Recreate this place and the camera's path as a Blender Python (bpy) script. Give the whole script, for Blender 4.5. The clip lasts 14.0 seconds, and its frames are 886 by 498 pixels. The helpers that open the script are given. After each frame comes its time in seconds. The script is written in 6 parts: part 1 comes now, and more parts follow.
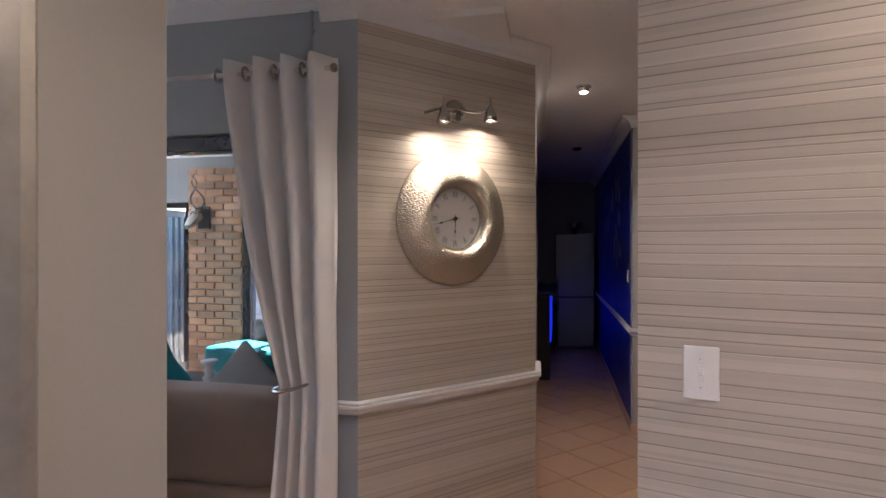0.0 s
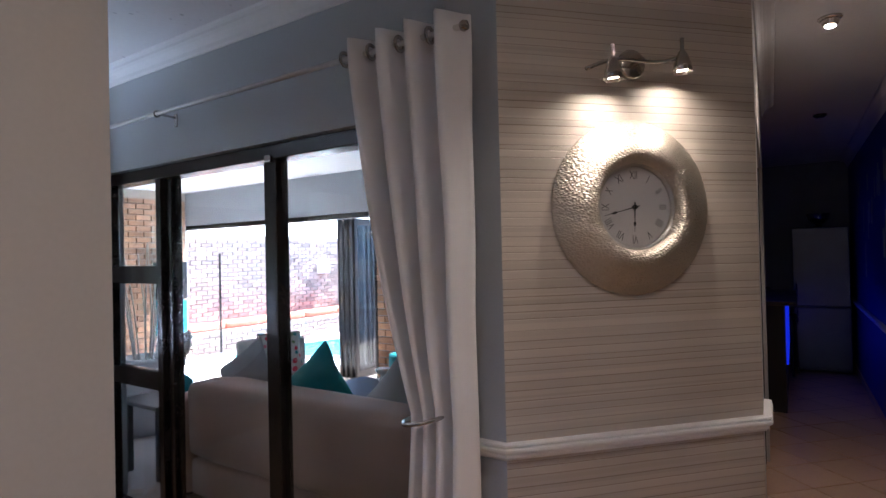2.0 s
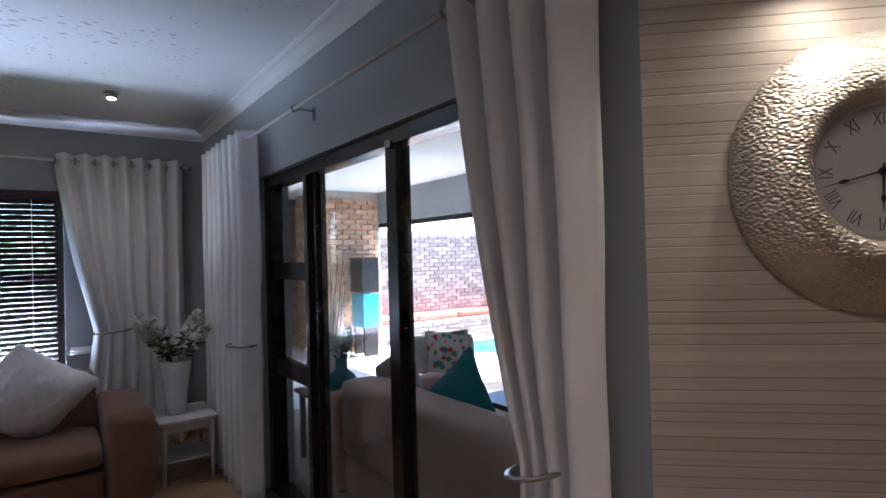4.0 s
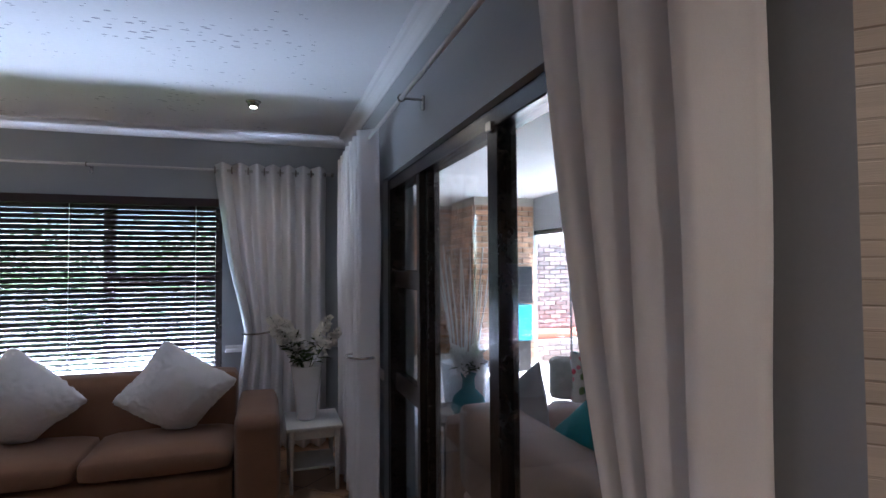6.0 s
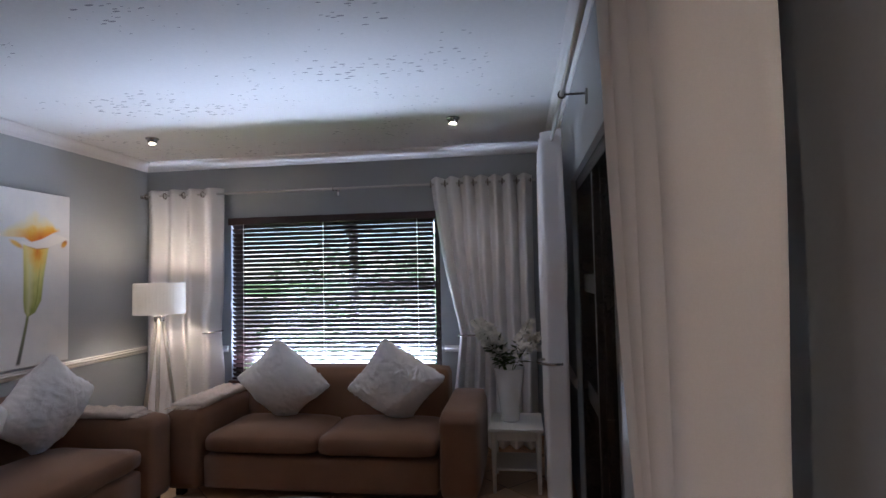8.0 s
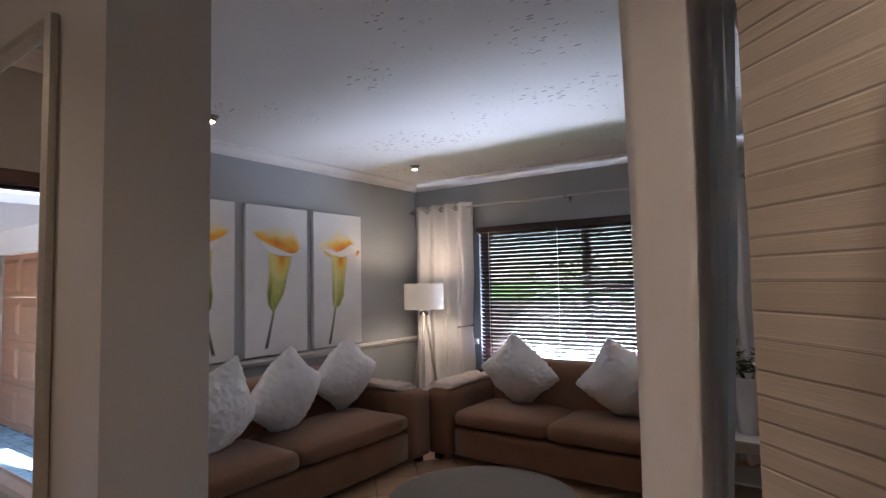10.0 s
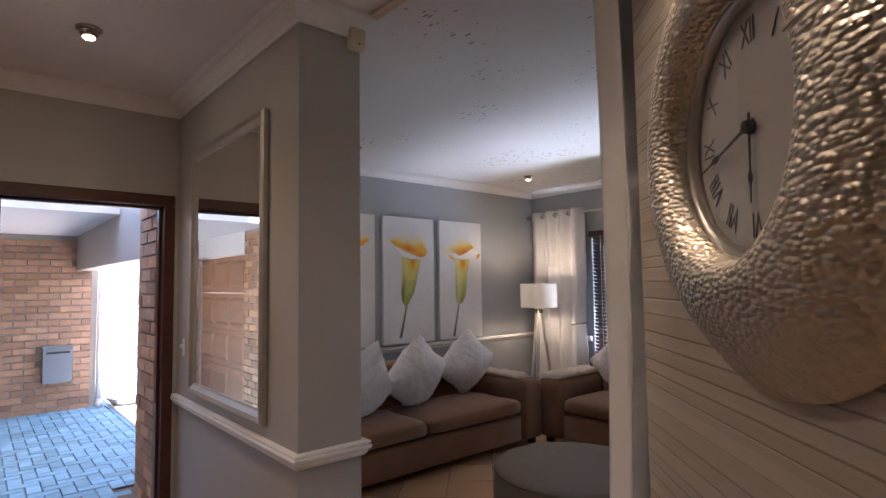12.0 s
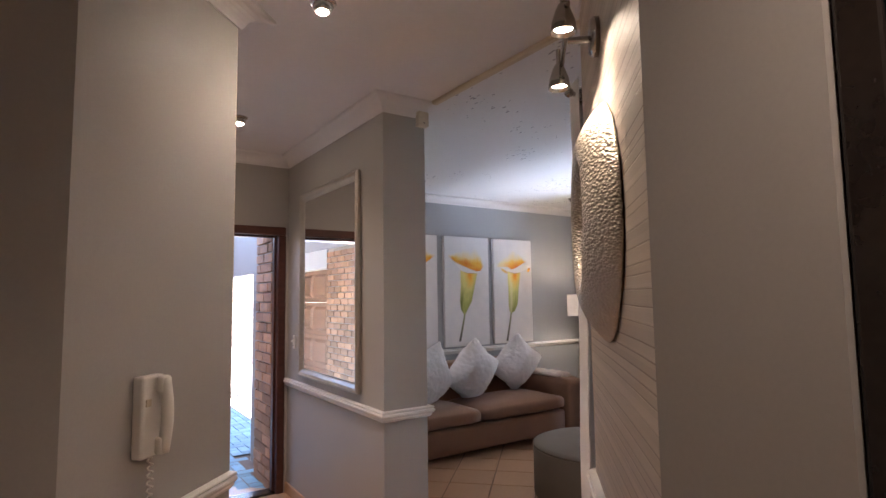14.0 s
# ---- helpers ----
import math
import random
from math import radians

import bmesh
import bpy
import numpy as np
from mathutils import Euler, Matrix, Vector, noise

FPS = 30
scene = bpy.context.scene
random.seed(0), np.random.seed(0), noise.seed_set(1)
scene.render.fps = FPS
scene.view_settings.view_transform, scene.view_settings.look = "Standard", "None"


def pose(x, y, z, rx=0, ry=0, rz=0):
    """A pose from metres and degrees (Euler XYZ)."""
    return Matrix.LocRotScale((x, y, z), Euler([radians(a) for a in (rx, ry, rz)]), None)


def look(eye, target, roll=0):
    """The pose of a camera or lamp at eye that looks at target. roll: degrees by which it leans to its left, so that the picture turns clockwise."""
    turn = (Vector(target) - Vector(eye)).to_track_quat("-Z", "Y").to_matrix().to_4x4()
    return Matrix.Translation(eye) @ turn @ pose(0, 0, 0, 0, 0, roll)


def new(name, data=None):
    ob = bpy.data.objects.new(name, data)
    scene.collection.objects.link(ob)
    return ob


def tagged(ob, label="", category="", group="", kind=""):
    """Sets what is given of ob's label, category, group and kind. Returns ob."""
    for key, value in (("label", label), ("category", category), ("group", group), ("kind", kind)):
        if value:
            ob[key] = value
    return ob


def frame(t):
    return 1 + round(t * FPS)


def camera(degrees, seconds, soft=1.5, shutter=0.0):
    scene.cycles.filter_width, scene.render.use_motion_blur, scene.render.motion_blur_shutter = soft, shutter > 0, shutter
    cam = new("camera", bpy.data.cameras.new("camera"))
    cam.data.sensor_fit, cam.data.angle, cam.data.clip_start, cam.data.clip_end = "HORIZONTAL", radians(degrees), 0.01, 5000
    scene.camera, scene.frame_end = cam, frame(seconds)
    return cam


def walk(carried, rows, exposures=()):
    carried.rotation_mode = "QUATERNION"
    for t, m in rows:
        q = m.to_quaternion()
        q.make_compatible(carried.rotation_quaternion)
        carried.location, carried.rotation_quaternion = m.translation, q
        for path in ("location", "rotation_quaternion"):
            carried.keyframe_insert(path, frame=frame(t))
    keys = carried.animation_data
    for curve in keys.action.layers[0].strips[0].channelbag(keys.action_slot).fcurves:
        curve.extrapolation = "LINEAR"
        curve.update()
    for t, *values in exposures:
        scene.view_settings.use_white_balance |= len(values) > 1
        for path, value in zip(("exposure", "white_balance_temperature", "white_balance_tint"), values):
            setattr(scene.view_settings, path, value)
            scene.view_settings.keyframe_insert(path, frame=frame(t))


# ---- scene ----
cam = camera(78.3, 14.0)
PATH = [
    (0, (0.731, -0.912, 1.556), (0.322, 1.046, 1.553), 0.0),
    (0.5, (0.747, -0.759, 1.545), (0.174, 1.157, 1.558), -0.3),
    (1, (0.751, -0.627, 1.533), (-0.01, 1.222, 1.554), -1.0),
    (1.5, (0.745, -0.48, 1.538), (-0.177, 1.295, 1.554), -1.1),
    (2, (0.731, -0.355, 1.539), (-0.351, 1.326, 1.562), -1.3),
    (2.5, (0.722, -0.21, 1.541), (-0.521, 1.356, 1.558), -1.3),
    (3, (0.707, -0.065, 1.542), (-0.651, 1.403, 1.562), -1.3),
    (3.5, (0.689, 0.068, 1.54), (-0.809, 1.393, 1.555), -1.6),
    (6, (0.366, 0.633, 1.534), (-1.533, 1.259, 1.599), -0.4),
    (6.5, (0.334, 0.755, 1.536), (-1.615, 1.202, 1.595), -1.1),
    (7, (0.347, 0.866, 1.531), (-1.64, 1.084, 1.613), -1.1),
    (7.5, (0.363, 0.952, 1.526), (-1.634, 0.929, 1.618), -1.2),
    (8, (0.374, 1.031, 1.527), (-1.604, 0.752, 1.621), -1.2),
    (8.5, (0.396, 1.109, 1.528), (-1.523, 0.553, 1.631), -1.2),
    (9, (0.447, 1.21, 1.527), (-1.388, 0.422, 1.641), -1.1),
    (11.5, (0.859, 1.81, 1.512), (-0.494, 0.342, 1.635), -1.0),
    (12, (0.953, 1.956, 1.515), (-0.353, 0.447, 1.644), -0.8),
    (12.5, (1.05, 2.118, 1.523), (-0.207, 0.568, 1.657), -0.9),
    (13, (1.146, 2.304, 1.517), (-0.043, 0.702, 1.661), -0.9),
    (13.5, (1.281, 2.495, 1.515), (0.128, 0.869, 1.675), -0.9),
    (14, (1.435, 2.704, 1.506), (0.314, 1.056, 1.679), -0.8),
]
EXPOSURE = [(0.0, 3.7, 5850, 18), (0.7, 3.66, 5800, 18), (1.5, 3.45, 5650, 18), (3.0, 3.0, 5500, 18), (3.5, 2.87, 5550, 18), (6.5, 2.92, 5600, 18), (9.0, 2.82, 6150, 20), (11.5, 2.95, 6550, 22), (13.0, 3.05, 6450, 22), (14.0, 3.5, 6400, 22)]
walk(cam, [(t, look(eye, target, roll)) for t, eye, target, roll in PATH], exposures=EXPOSURE)

# ---- world, sun, exposure ----
world = bpy.data.worlds.new("sky")
scene.world = world
world.use_nodes = True
_wn = world.node_tree
_sky = _wn.nodes.new("ShaderNodeTexSky")
_sky.sky_type = 'NISHITA'
_sky.sun_disc = False
_sky.sun_elevation, _sky.sun_rotation = radians(58), radians(10)
_wn.links.new(_sky.outputs[0], _wn.nodes["Background"].inputs[0])
_wn.nodes["Background"].inputs[1].default_value = 0.15


def lamp(name, kind, where, energy, color, target=None, size=0.05, spot=None, size_y=None, blend=0.6):
    data = bpy.data.lights.new(name, kind)
    data.energy, data.color = energy, color
    if kind == 'AREA':
        data.size = size
        if size_y:
            data.shape, data.size_y = 'RECTANGLE', size_y
    elif kind == 'SUN':
        data.angle = size
    else:
        data.shadow_soft_size = size
    if spot:
        data.spot_size, data.spot_blend = radians(spot), blend
    ob = new(name, data)
    ob.matrix_world = look(where, target) if target else pose(*where)
    return ob


SUN_DIR = Vector((0.17 * math.cos(radians(58)), 0.985 * math.cos(radians(58)), math.sin(radians(58))))
lamp("sun", 'SUN', tuple(SUN_DIR * 30), 5.0, (1.0, 0.95, 0.88), (0, 0, 0), size=radians(0.5))

WARM = (1.0, 0.80, 0.60)

# ---- materials ----


def mat(name, color, rough=0.6, metal=0.0, var=0.12, scale=3.0, fine=60.0, bump=0.15, spec=0.5, emit=None, strength=0.0, sheen=0.0, stretch=(1, 1, 1), vary_obj=0.0, tone2=None, dist=0.004):
    """A painted, woven or metal surface: a base colour that drifts at two scales, roughness wear and fine relief."""
    m = bpy.data.materials.new(name)
    m.use_nodes = True
    nt = m.node_tree
    b = nt.nodes["Principled BSDF"]
    b.inputs["Roughness"].default_value = rough
    b.inputs["Metallic"].default_value = metal
    b.inputs["Specular IOR Level"].default_value = spec
    if sheen:
        b.inputs["Sheen Weight"].default_value = sheen
    co = nt.nodes.new("ShaderNodeTexCoord")
    mp = nt.nodes.new("ShaderNodeMapping")
    mp.inputs["Scale"].default_value = stretch
    nt.links.new(co.outputs["Object"], mp.inputs[0])
    if vary_obj:
        oi = nt.nodes.new("ShaderNodeObjectInfo")
        sc = nt.nodes.new("ShaderNodeMath")
        sc.operation = 'MULTIPLY'
        sc.inputs[1].default_value = 40.0
        nt.links.new(oi.outputs["Random"], sc.inputs[0])
        nt.links.new(sc.outputs[0], mp.inputs["Location"])
    n1 = nt.nodes.new("ShaderNodeTexNoise")
    n1.inputs["Scale"].default_value = scale
    n1.inputs["Detail"].default_value = 6
    n2 = nt.nodes.new("ShaderNodeTexNoise")
    n2.inputs["Scale"].default_value = fine
    n2.inputs["Detail"].default_value = 4
    for n in (n1, n2):
        nt.links.new(mp.outputs[0], n.inputs["Vector"])
    c2 = tone2 or tuple(c * (1 - var) for c in color)
    c1 = tuple(min(1, c * (1 + var * 0.5)) for c in color)
    add = nt.nodes.new("ShaderNodeMath")
    add.operation = 'MULTIPLY_ADD'
    add.inputs[1].default_value, add.inputs[2].default_value = 0.4, 0.0
    nt.links.new(n2.outputs[0], add.inputs[0])
    add2 = nt.nodes.new("ShaderNodeMath")
    add2.operation = 'MULTIPLY_ADD'
    add2.inputs[1].default_value = 0.6
    nt.links.new(n1.outputs[0], add2.inputs[0])
    nt.links.new(add.outputs[0], add2.inputs[2])
    ramp = nt.nodes.new("ShaderNodeValToRGB")
    ramp.color_ramp.elements[0].position, ramp.color_ramp.elements[1].position = 0.3, 0.7
    ramp.color_ramp.elements[0].color, ramp.color_ramp.elements[1].color = (*c2, 1), (*c1, 1)
    nt.links.new(add2.outputs[0], ramp.inputs[0])
    last = ramp.outputs[0]
    if vary_obj:
        info = nt.nodes.new("ShaderNodeObjectInfo")
        isl = nt.nodes.new("ShaderNodeNewGeometry")
        mx = nt.nodes.new("ShaderNodeMath")
        mx.operation = 'ADD'
        nt.links.new(info.outputs["Random"], mx.inputs[0])
        nt.links.new(isl.outputs["Random Per Island"], mx.inputs[1])
        fr = nt.nodes.new("ShaderNodeMath")
        fr.operation = 'FRACT'
        nt.links.new(mx.outputs[0], fr.inputs[0])
        mr = nt.nodes.new("ShaderNodeMapRange")
        mr.inputs[3].default_value, mr.inputs[4].default_value = 1 - vary_obj, 1 + vary_obj * 0.6
        nt.links.new(fr.outputs[0], mr.inputs[0])
        hs = nt.nodes.new("ShaderNodeHueSaturation")
        nt.links.new(mr.outputs[0], hs.inputs["Value"])
        nt.links.new(last, hs.inputs["Color"])
        last = hs.outputs[0]
    nt.links.new(last, b.inputs["Base Color"])
    rr = nt.nodes.new("ShaderNodeMapRange")
    rr.inputs[3].default_value, rr.inputs[4].default_value = max(0.02, rough - 0.08), min(1, rough + 0.08)
    nt.links.new(n1.outputs[0], rr.inputs[0])
    nt.links.new(rr.outputs[0], b.inputs["Roughness"])
    if bump:
        bp = nt.nodes.new("ShaderNodeBump")
        bp.inputs["Strength"].default_value = bump
        bp.inputs["Distance"].default_value = dist
        nt.links.new(n2.outputs[0], bp.inputs["Height"])
        nt.links.new(bp.outputs[0], b.inputs["Normal"])
    if emit:
        b.inputs["Emission Color"].default_value = (*emit, 1)
        b.inputs["Emission Strength"].default_value = strength
    return m


def glass_mat(name, tint=(1, 1, 1)):
    m = bpy.data.materials.new(name)
    m.use_nodes = True
    nt = m.node_tree
    nt.nodes.remove(nt.nodes["Principled BSDF"])
    tr = nt.nodes.new("ShaderNodeBsdfTransparent")
    tr.inputs[0].default_value = (*tint, 1)
    gl = nt.nodes.new("ShaderNodeBsdfGlossy")
    gl.inputs["Roughness"].default_value = 0.01
    lw = nt.nodes.new("ShaderNodeLayerWeight")
    pw = nt.nodes.new("ShaderNodeMath")
    pw.operation = 'POWER'
    pw.inputs[1].default_value = 5.0
    nt.links.new(lw.outputs["Facing"], pw.inputs[0])
    fr = nt.nodes.new("ShaderNodeMath")
    fr.operation = 'MULTIPLY_ADD'
    fr.inputs[1].default_value, fr.inputs[2].default_value = 0.9, 0.04
    nt.links.new(pw.outputs[0], fr.inputs[0])
    mx = nt.nodes.new("ShaderNodeMixShader")
    nt.links.new(fr.outputs[0], mx.inputs[0])
    nt.links.new(tr.outputs[0], mx.inputs[1])
    nt.links.new(gl.outputs[0], mx.inputs[2])
    nt.links.new(mx.outputs[0], nt.nodes["Material Output"].inputs[0])
    return m


def wallpaper_mat():
    """Horizontal striped paper: bands of uneven height with thin dark ridged lines between them."""
    m = bpy.data.materials.new("striped_paper")
    m.use_nodes = True
    nt = m.node_tree
    b = nt.nodes["Principled BSDF"]
    co = nt.nodes.new("ShaderNodeTexCoord")
    sep = nt.nodes.new("ShaderNodeSeparateXYZ")
    nt.links.new(co.outputs["Object"], sep.inputs[0])
    jit = nt.nodes.new("ShaderNodeTexNoise")
    jit.inputs["Scale"].default_value = 3.0
    nt.links.new(co.outputs["Object"], jit.inputs["Vector"])
    ja = nt.nodes.new("ShaderNodeMath")
    ja.operation = 'MULTIPLY_ADD'
    ja.inputs[1].default_value = 0.006
    nt.links.new(jit.outputs[0], ja.inputs[0])
    nt.links.new(sep.outputs[2], ja.inputs[2])
    outs = []
    for feature in ('F1', 'DISTANCE_TO_EDGE'):
        v = nt.nodes.new("ShaderNodeTexVoronoi")
        v.voronoi_dimensions, v.feature = '1D', feature
        v.inputs["Scale"].default_value = 33.0
        v.inputs["Randomness"].default_value = 1.0
        nt.links.new(ja.outputs[0], v.inputs["W"])
        outs.append(v)
    bw = nt.nodes.new("ShaderNodeRGBToBW")
    nt.links.new(outs[0].outputs["Color"], bw.inputs[0])
    band = nt.nodes.new("ShaderNodeValToRGB")
    band.color_ramp.elements[0].color = (0.47, 0.41, 0.34, 1)
    band.color_ramp.elements[1].color = (0.57, 0.505, 0.43, 1)
    band.color_ramp.elements[0].position, band.color_ramp.elements[1].position = 0.2, 0.8
    nt.links.new(bw.outputs[0], band.inputs[0])
    # second, finer set of pale bands
    v3 = nt.nodes.new("ShaderNodeTexVoronoi")
    v3.voronoi_dimensions = '1D'
    v3.inputs["Scale"].default_value = 61.0
    nt.links.new(ja.outputs[0], v3.inputs["W"])
    bw3 = nt.nodes.new("ShaderNodeRGBToBW")
    nt.links.new(v3.outputs["Color"], bw3.inputs[0])
    mr3 = nt.nodes.new("ShaderNodeMapRange")
    mr3.inputs[3].default_value, mr3.inputs[4].default_value = 0.88, 1.1
    nt.links.new(bw3.outputs[0], mr3.inputs[0])
    mul = nt.nodes.new("ShaderNodeMix")
    mul.data_type, mul.blend_type = 'RGBA', 'MULTIPLY'
    mul.inputs[0].default_value = 1.0
    nt.links.new(band.outputs[0], mul.inputs[6])
    nt.links.new(mr3.outputs[0], mul.inputs[7])
    line = nt.nodes.new("ShaderNodeMapRange")
    line.inputs[1].default_value, line.inputs[2].default_value = 0.03, 0.075
    nt.links.new(outs[1].outputs["Distance"], line.inputs[0])
    dark = nt.nodes.new("ShaderNodeMix")
    dark.data_type = 'RGBA'
    dark.inputs[6].default_value = (0.235, 0.185, 0.145, 1)
    keep = nt.nodes.new("ShaderNodeMapRange")
    keep.inputs[1].default_value, keep.inputs[2].default_value = 0.25, 0.75
    keep.inputs[3].default_value, keep.inputs[4].default_value = 1.0, 0.08
    nt.links.new(bw.outputs[0], keep.inputs[0])
    inv = nt.nodes.new("ShaderNodeMath")
    inv.operation = 'SUBTRACT'
    inv.inputs[0].default_value = 1.0
    nt.links.new(line.outputs[0], inv.inputs[1])
    lk = nt.nodes.new("ShaderNodeMath")
    lk.operation = 'MULTIPLY'
    nt.links.new(inv.outputs[0], lk.inputs[0])
    nt.links.new(keep.outputs[0], lk.inputs[1])
    back = nt.nodes.new("ShaderNodeMath")
    back.operation = 'SUBTRACT'
    back.inputs[0].default_value = 1.0
    nt.links.new(lk.outputs[0], back.inputs[1])
    nt.links.new(back.outputs[0], dark.inputs[0])
    nt.links.new(mul.outputs[2], dark.inputs[7])
    nt.links.new(dark.outputs[2], b.inputs["Base Color"])
    b.inputs["Roughness"].default_value = 0.55
    fine = nt.nodes.new("ShaderNodeTexNoise")
    fine.inputs["Scale"].default_value = 90
    mp = nt.nodes.new("ShaderNodeMapping")
    mp.inputs["Scale"].default_value = (0.25, 0.25, 6)
    nt.links.new(co.outputs["Object"], mp.inputs[0])
    nt.links.new(mp.outputs[0], fine.inputs["Vector"])
    hs = nt.nodes.new("ShaderNodeMath")
    hs.operation = 'MULTIPLY_ADD'
    hs.inputs[1].default_value = 0.35
    nt.links.new(fine.outputs[0], hs.inputs[0])
    nt.links.new(line.outputs[0], hs.inputs[2])
    bp = nt.nodes.new("ShaderNodeBump")
    bp.inputs["Strength"].default_value, bp.inputs["Distance"].default_value = 0.35, 0.0025
    nt.links.new(hs.outputs[0], bp.inputs["Height"])
    nt.links.new(bp.outputs[0], b.inputs["Normal"])
    return m


def ceiling_mat(name, color, flecks):
    m = mat(name, color, rough=0.8, var=0.05, scale=1.5, fine=40, bump=0.1)
    nt = m.node_tree
    b = nt.nodes["Principled BSDF"]
    if flecks:
        src = b.inputs["Base Color"].links[0].from_socket
        co = nt.nodes.new("ShaderNodeTexCoord")
        mp = nt.nodes.new("ShaderNodeMapping")
        mp.inputs["Scale"].default_value = (58, 20, 1)
        mp.inputs["Rotation"].default_value = (0, 0, 0.6)
        nt.links.new(co.outputs["Object"], mp.inputs[0])
        v = nt.nodes.new("ShaderNodeTexVoronoi")
        v.inputs["Scale"].default_value = 1.0
        nt.links.new(mp.outputs[0], v.inputs["Vector"])
        big = nt.nodes.new("ShaderNodeTexNoise")
        big.inputs["Scale"].default_value = 1.7
        big.inputs["Detail"].default_value = 3
        nt.links.new(co.outputs["Object"], big.inputs["Vector"])
        bw = nt.nodes.new("ShaderNodeSeparateColor")
        nt.links.new(v.outputs["Color"], bw.inputs[0])
        size = nt.nodes.new("ShaderNodeMath")
        size.operation = 'MULTIPLY'
        nt.links.new(bw.outputs[0], size.inputs[0])
        nt.links.new(big.outputs[0], size.inputs[1])
        thr = nt.nodes.new("ShaderNodeMapRange")
        thr.inputs[1].default_value, thr.inputs[2].default_value = 0.38, 0.62
        thr.inputs[3].default_value, thr.inputs[4].default_value = 0.0, 0.46
        nt.links.new(size.outputs[0], thr.inputs[0])
        cmp = nt.nodes.new("ShaderNodeMath")
        cmp.operation = 'LESS_THAN'
        nt.links.new(v.outputs["Distance"], cmp.inputs[0])
        nt.links.new(thr.outputs[0], cmp.inputs[1])
        mx = nt.nodes.new("ShaderNodeMix")
        mx.data_type = 'RGBA'
        mx.inputs[7].default_value = (0.30, 0.30, 0.33, 1)
        nt.links.new(cmp.outputs[0], mx.inputs[0])
        nt.links.new(src, mx.inputs[6])
        nt.links.new(mx.outputs[2], b.inputs["Base Color"])
    return m


def hammered_mat(name, color, rough, cell, strength, dist):
    """Beaten metal: shallow dimples wider than high, warped so that no two are alike."""
    m = mat(name, color, rough=rough, metal=1.0, var=0.15, scale=8, bump=0)
    nt = m.node_tree
    b = nt.nodes["Principled BSDF"]
    co = nt.nodes.new("ShaderNodeTexCoord")
    mp = nt.nodes.new("ShaderNodeMapping")
    mp.inputs["Scale"].default_value = (0.8, 1.35, 1.0)
    nt.links.new(co.outputs["Object"], mp.inputs[0])
    v = nt.nodes.new("ShaderNodeTexVoronoi")
    v.feature = 'SMOOTH_F1'
    v.inputs["Scale"].default_value = cell
    v.inputs["Smoothness"].default_value = 0.55
    nt.links.new(mp.outputs[0], v.inputs["Vector"])
    bp = nt.nodes.new("ShaderNodeBump")
    bp.inputs["Strength"].default_value, bp.inputs["Distance"].default_value = strength, dist
    bp.invert = True
    nt.links.new(v.outputs["Distance"], bp.inputs["Height"])
    nt.links.new(bp.outputs[0], b.inputs["Normal"])
    return m


PAPER = wallpaper_mat()
GREY = mat("grey_wall_paint", (0.36, 0.38, 0.40), rough=0.55, var=0.06, scale=1.2, fine=120, bump=0.05)
HALLGREY = mat("warm_grey_wall_paint", (0.40, 0.385, 0.365), rough=0.5, var=0.06, scale=1.2, fine=120, bump=0.04)
WHITE = mat("white_trim_paint", (0.78, 0.77, 0.75), rough=0.35, var=0.05, scale=4, fine=80, bump=0.08)
CEIL = ceiling_mat("white_ceiling_paint", (0.74, 0.73, 0.73), False)
CEILF = ceiling_mat("flecked_ceiling_paint", (0.74, 0.74, 0.75), True)
BLUE = mat("blue_wall_paint", (0.010, 0.018, 0.22), rough=0.45, var=0.15, scale=2, bump=0.1)
TILE = mat("floor_tile_glaze", (0.50, 0.31, 0.185), rough=0.28, var=0.10, scale=3, fine=40, bump=0.04, vary_obj=0.05)
for _l in list(TILE.node_tree.nodes["Principled BSDF"].inputs["Roughness"].links):
    TILE.node_tree.links.remove(_l)
TILE.node_tree.nodes["Principled BSDF"].inputs["Roughness"].default_value = 0.34
GARDENBRICK = mat("pale_garden_brick", (0.40, 0.285, 0.24), rough=0.9, var=0.25, scale=7, fine=50, bump=0.4, vary_obj=0.42)
GROUT = mat("tile_grout", (0.24, 0.19, 0.15), rough=0.9, var=0.2, scale=8, bump=0.3)
BRONZE = mat("dark_bronze_frame", (0.020, 0.015, 0.013), rough=0.24, var=0.3, scale=6, bump=0.05)
MAHOG = mat("mahogany_wood", (0.075, 0.024, 0.016), rough=0.38, var=0.45, scale=4, fine=30, bump=0.15, stretch=(1, 8, 8))
SLATM = mat("dark_wood_slat", (0.030, 0.010, 0.010), rough=0.35, var=0.4, scale=4, fine=30, bump=0.1, stretch=(8, 1, 8))
CURT = mat("white_curtain_cloth", (0.86, 0.85, 0.86), rough=0.85, var=0.06, scale=3, fine=400, bump=0.25, sheen=0.3, dist=0.001)
_nt = CURT.node_tree
_tl, _mx = _nt.nodes.new("ShaderNodeBsdfTranslucent"), _nt.nodes.new("ShaderNodeMixShader")
_tl.inputs[0].default_value = (0.74, 0.73, 0.74, 1)
_mx.inputs[0].default_value = 0.18
_nt.links.new(_nt.nodes["Principled BSDF"].outputs[0], _mx.inputs[1])
_nt.links.new(_tl.outputs[0], _mx.inputs[2])
_nt.links.new(_mx.outputs[0], _nt.nodes["Material Output"].inputs[0])
CHROME = mat("brushed_nickel", (0.45, 0.43, 0.40), rough=0.18, metal=1.0, var=0.12, scale=10, bump=0.05)
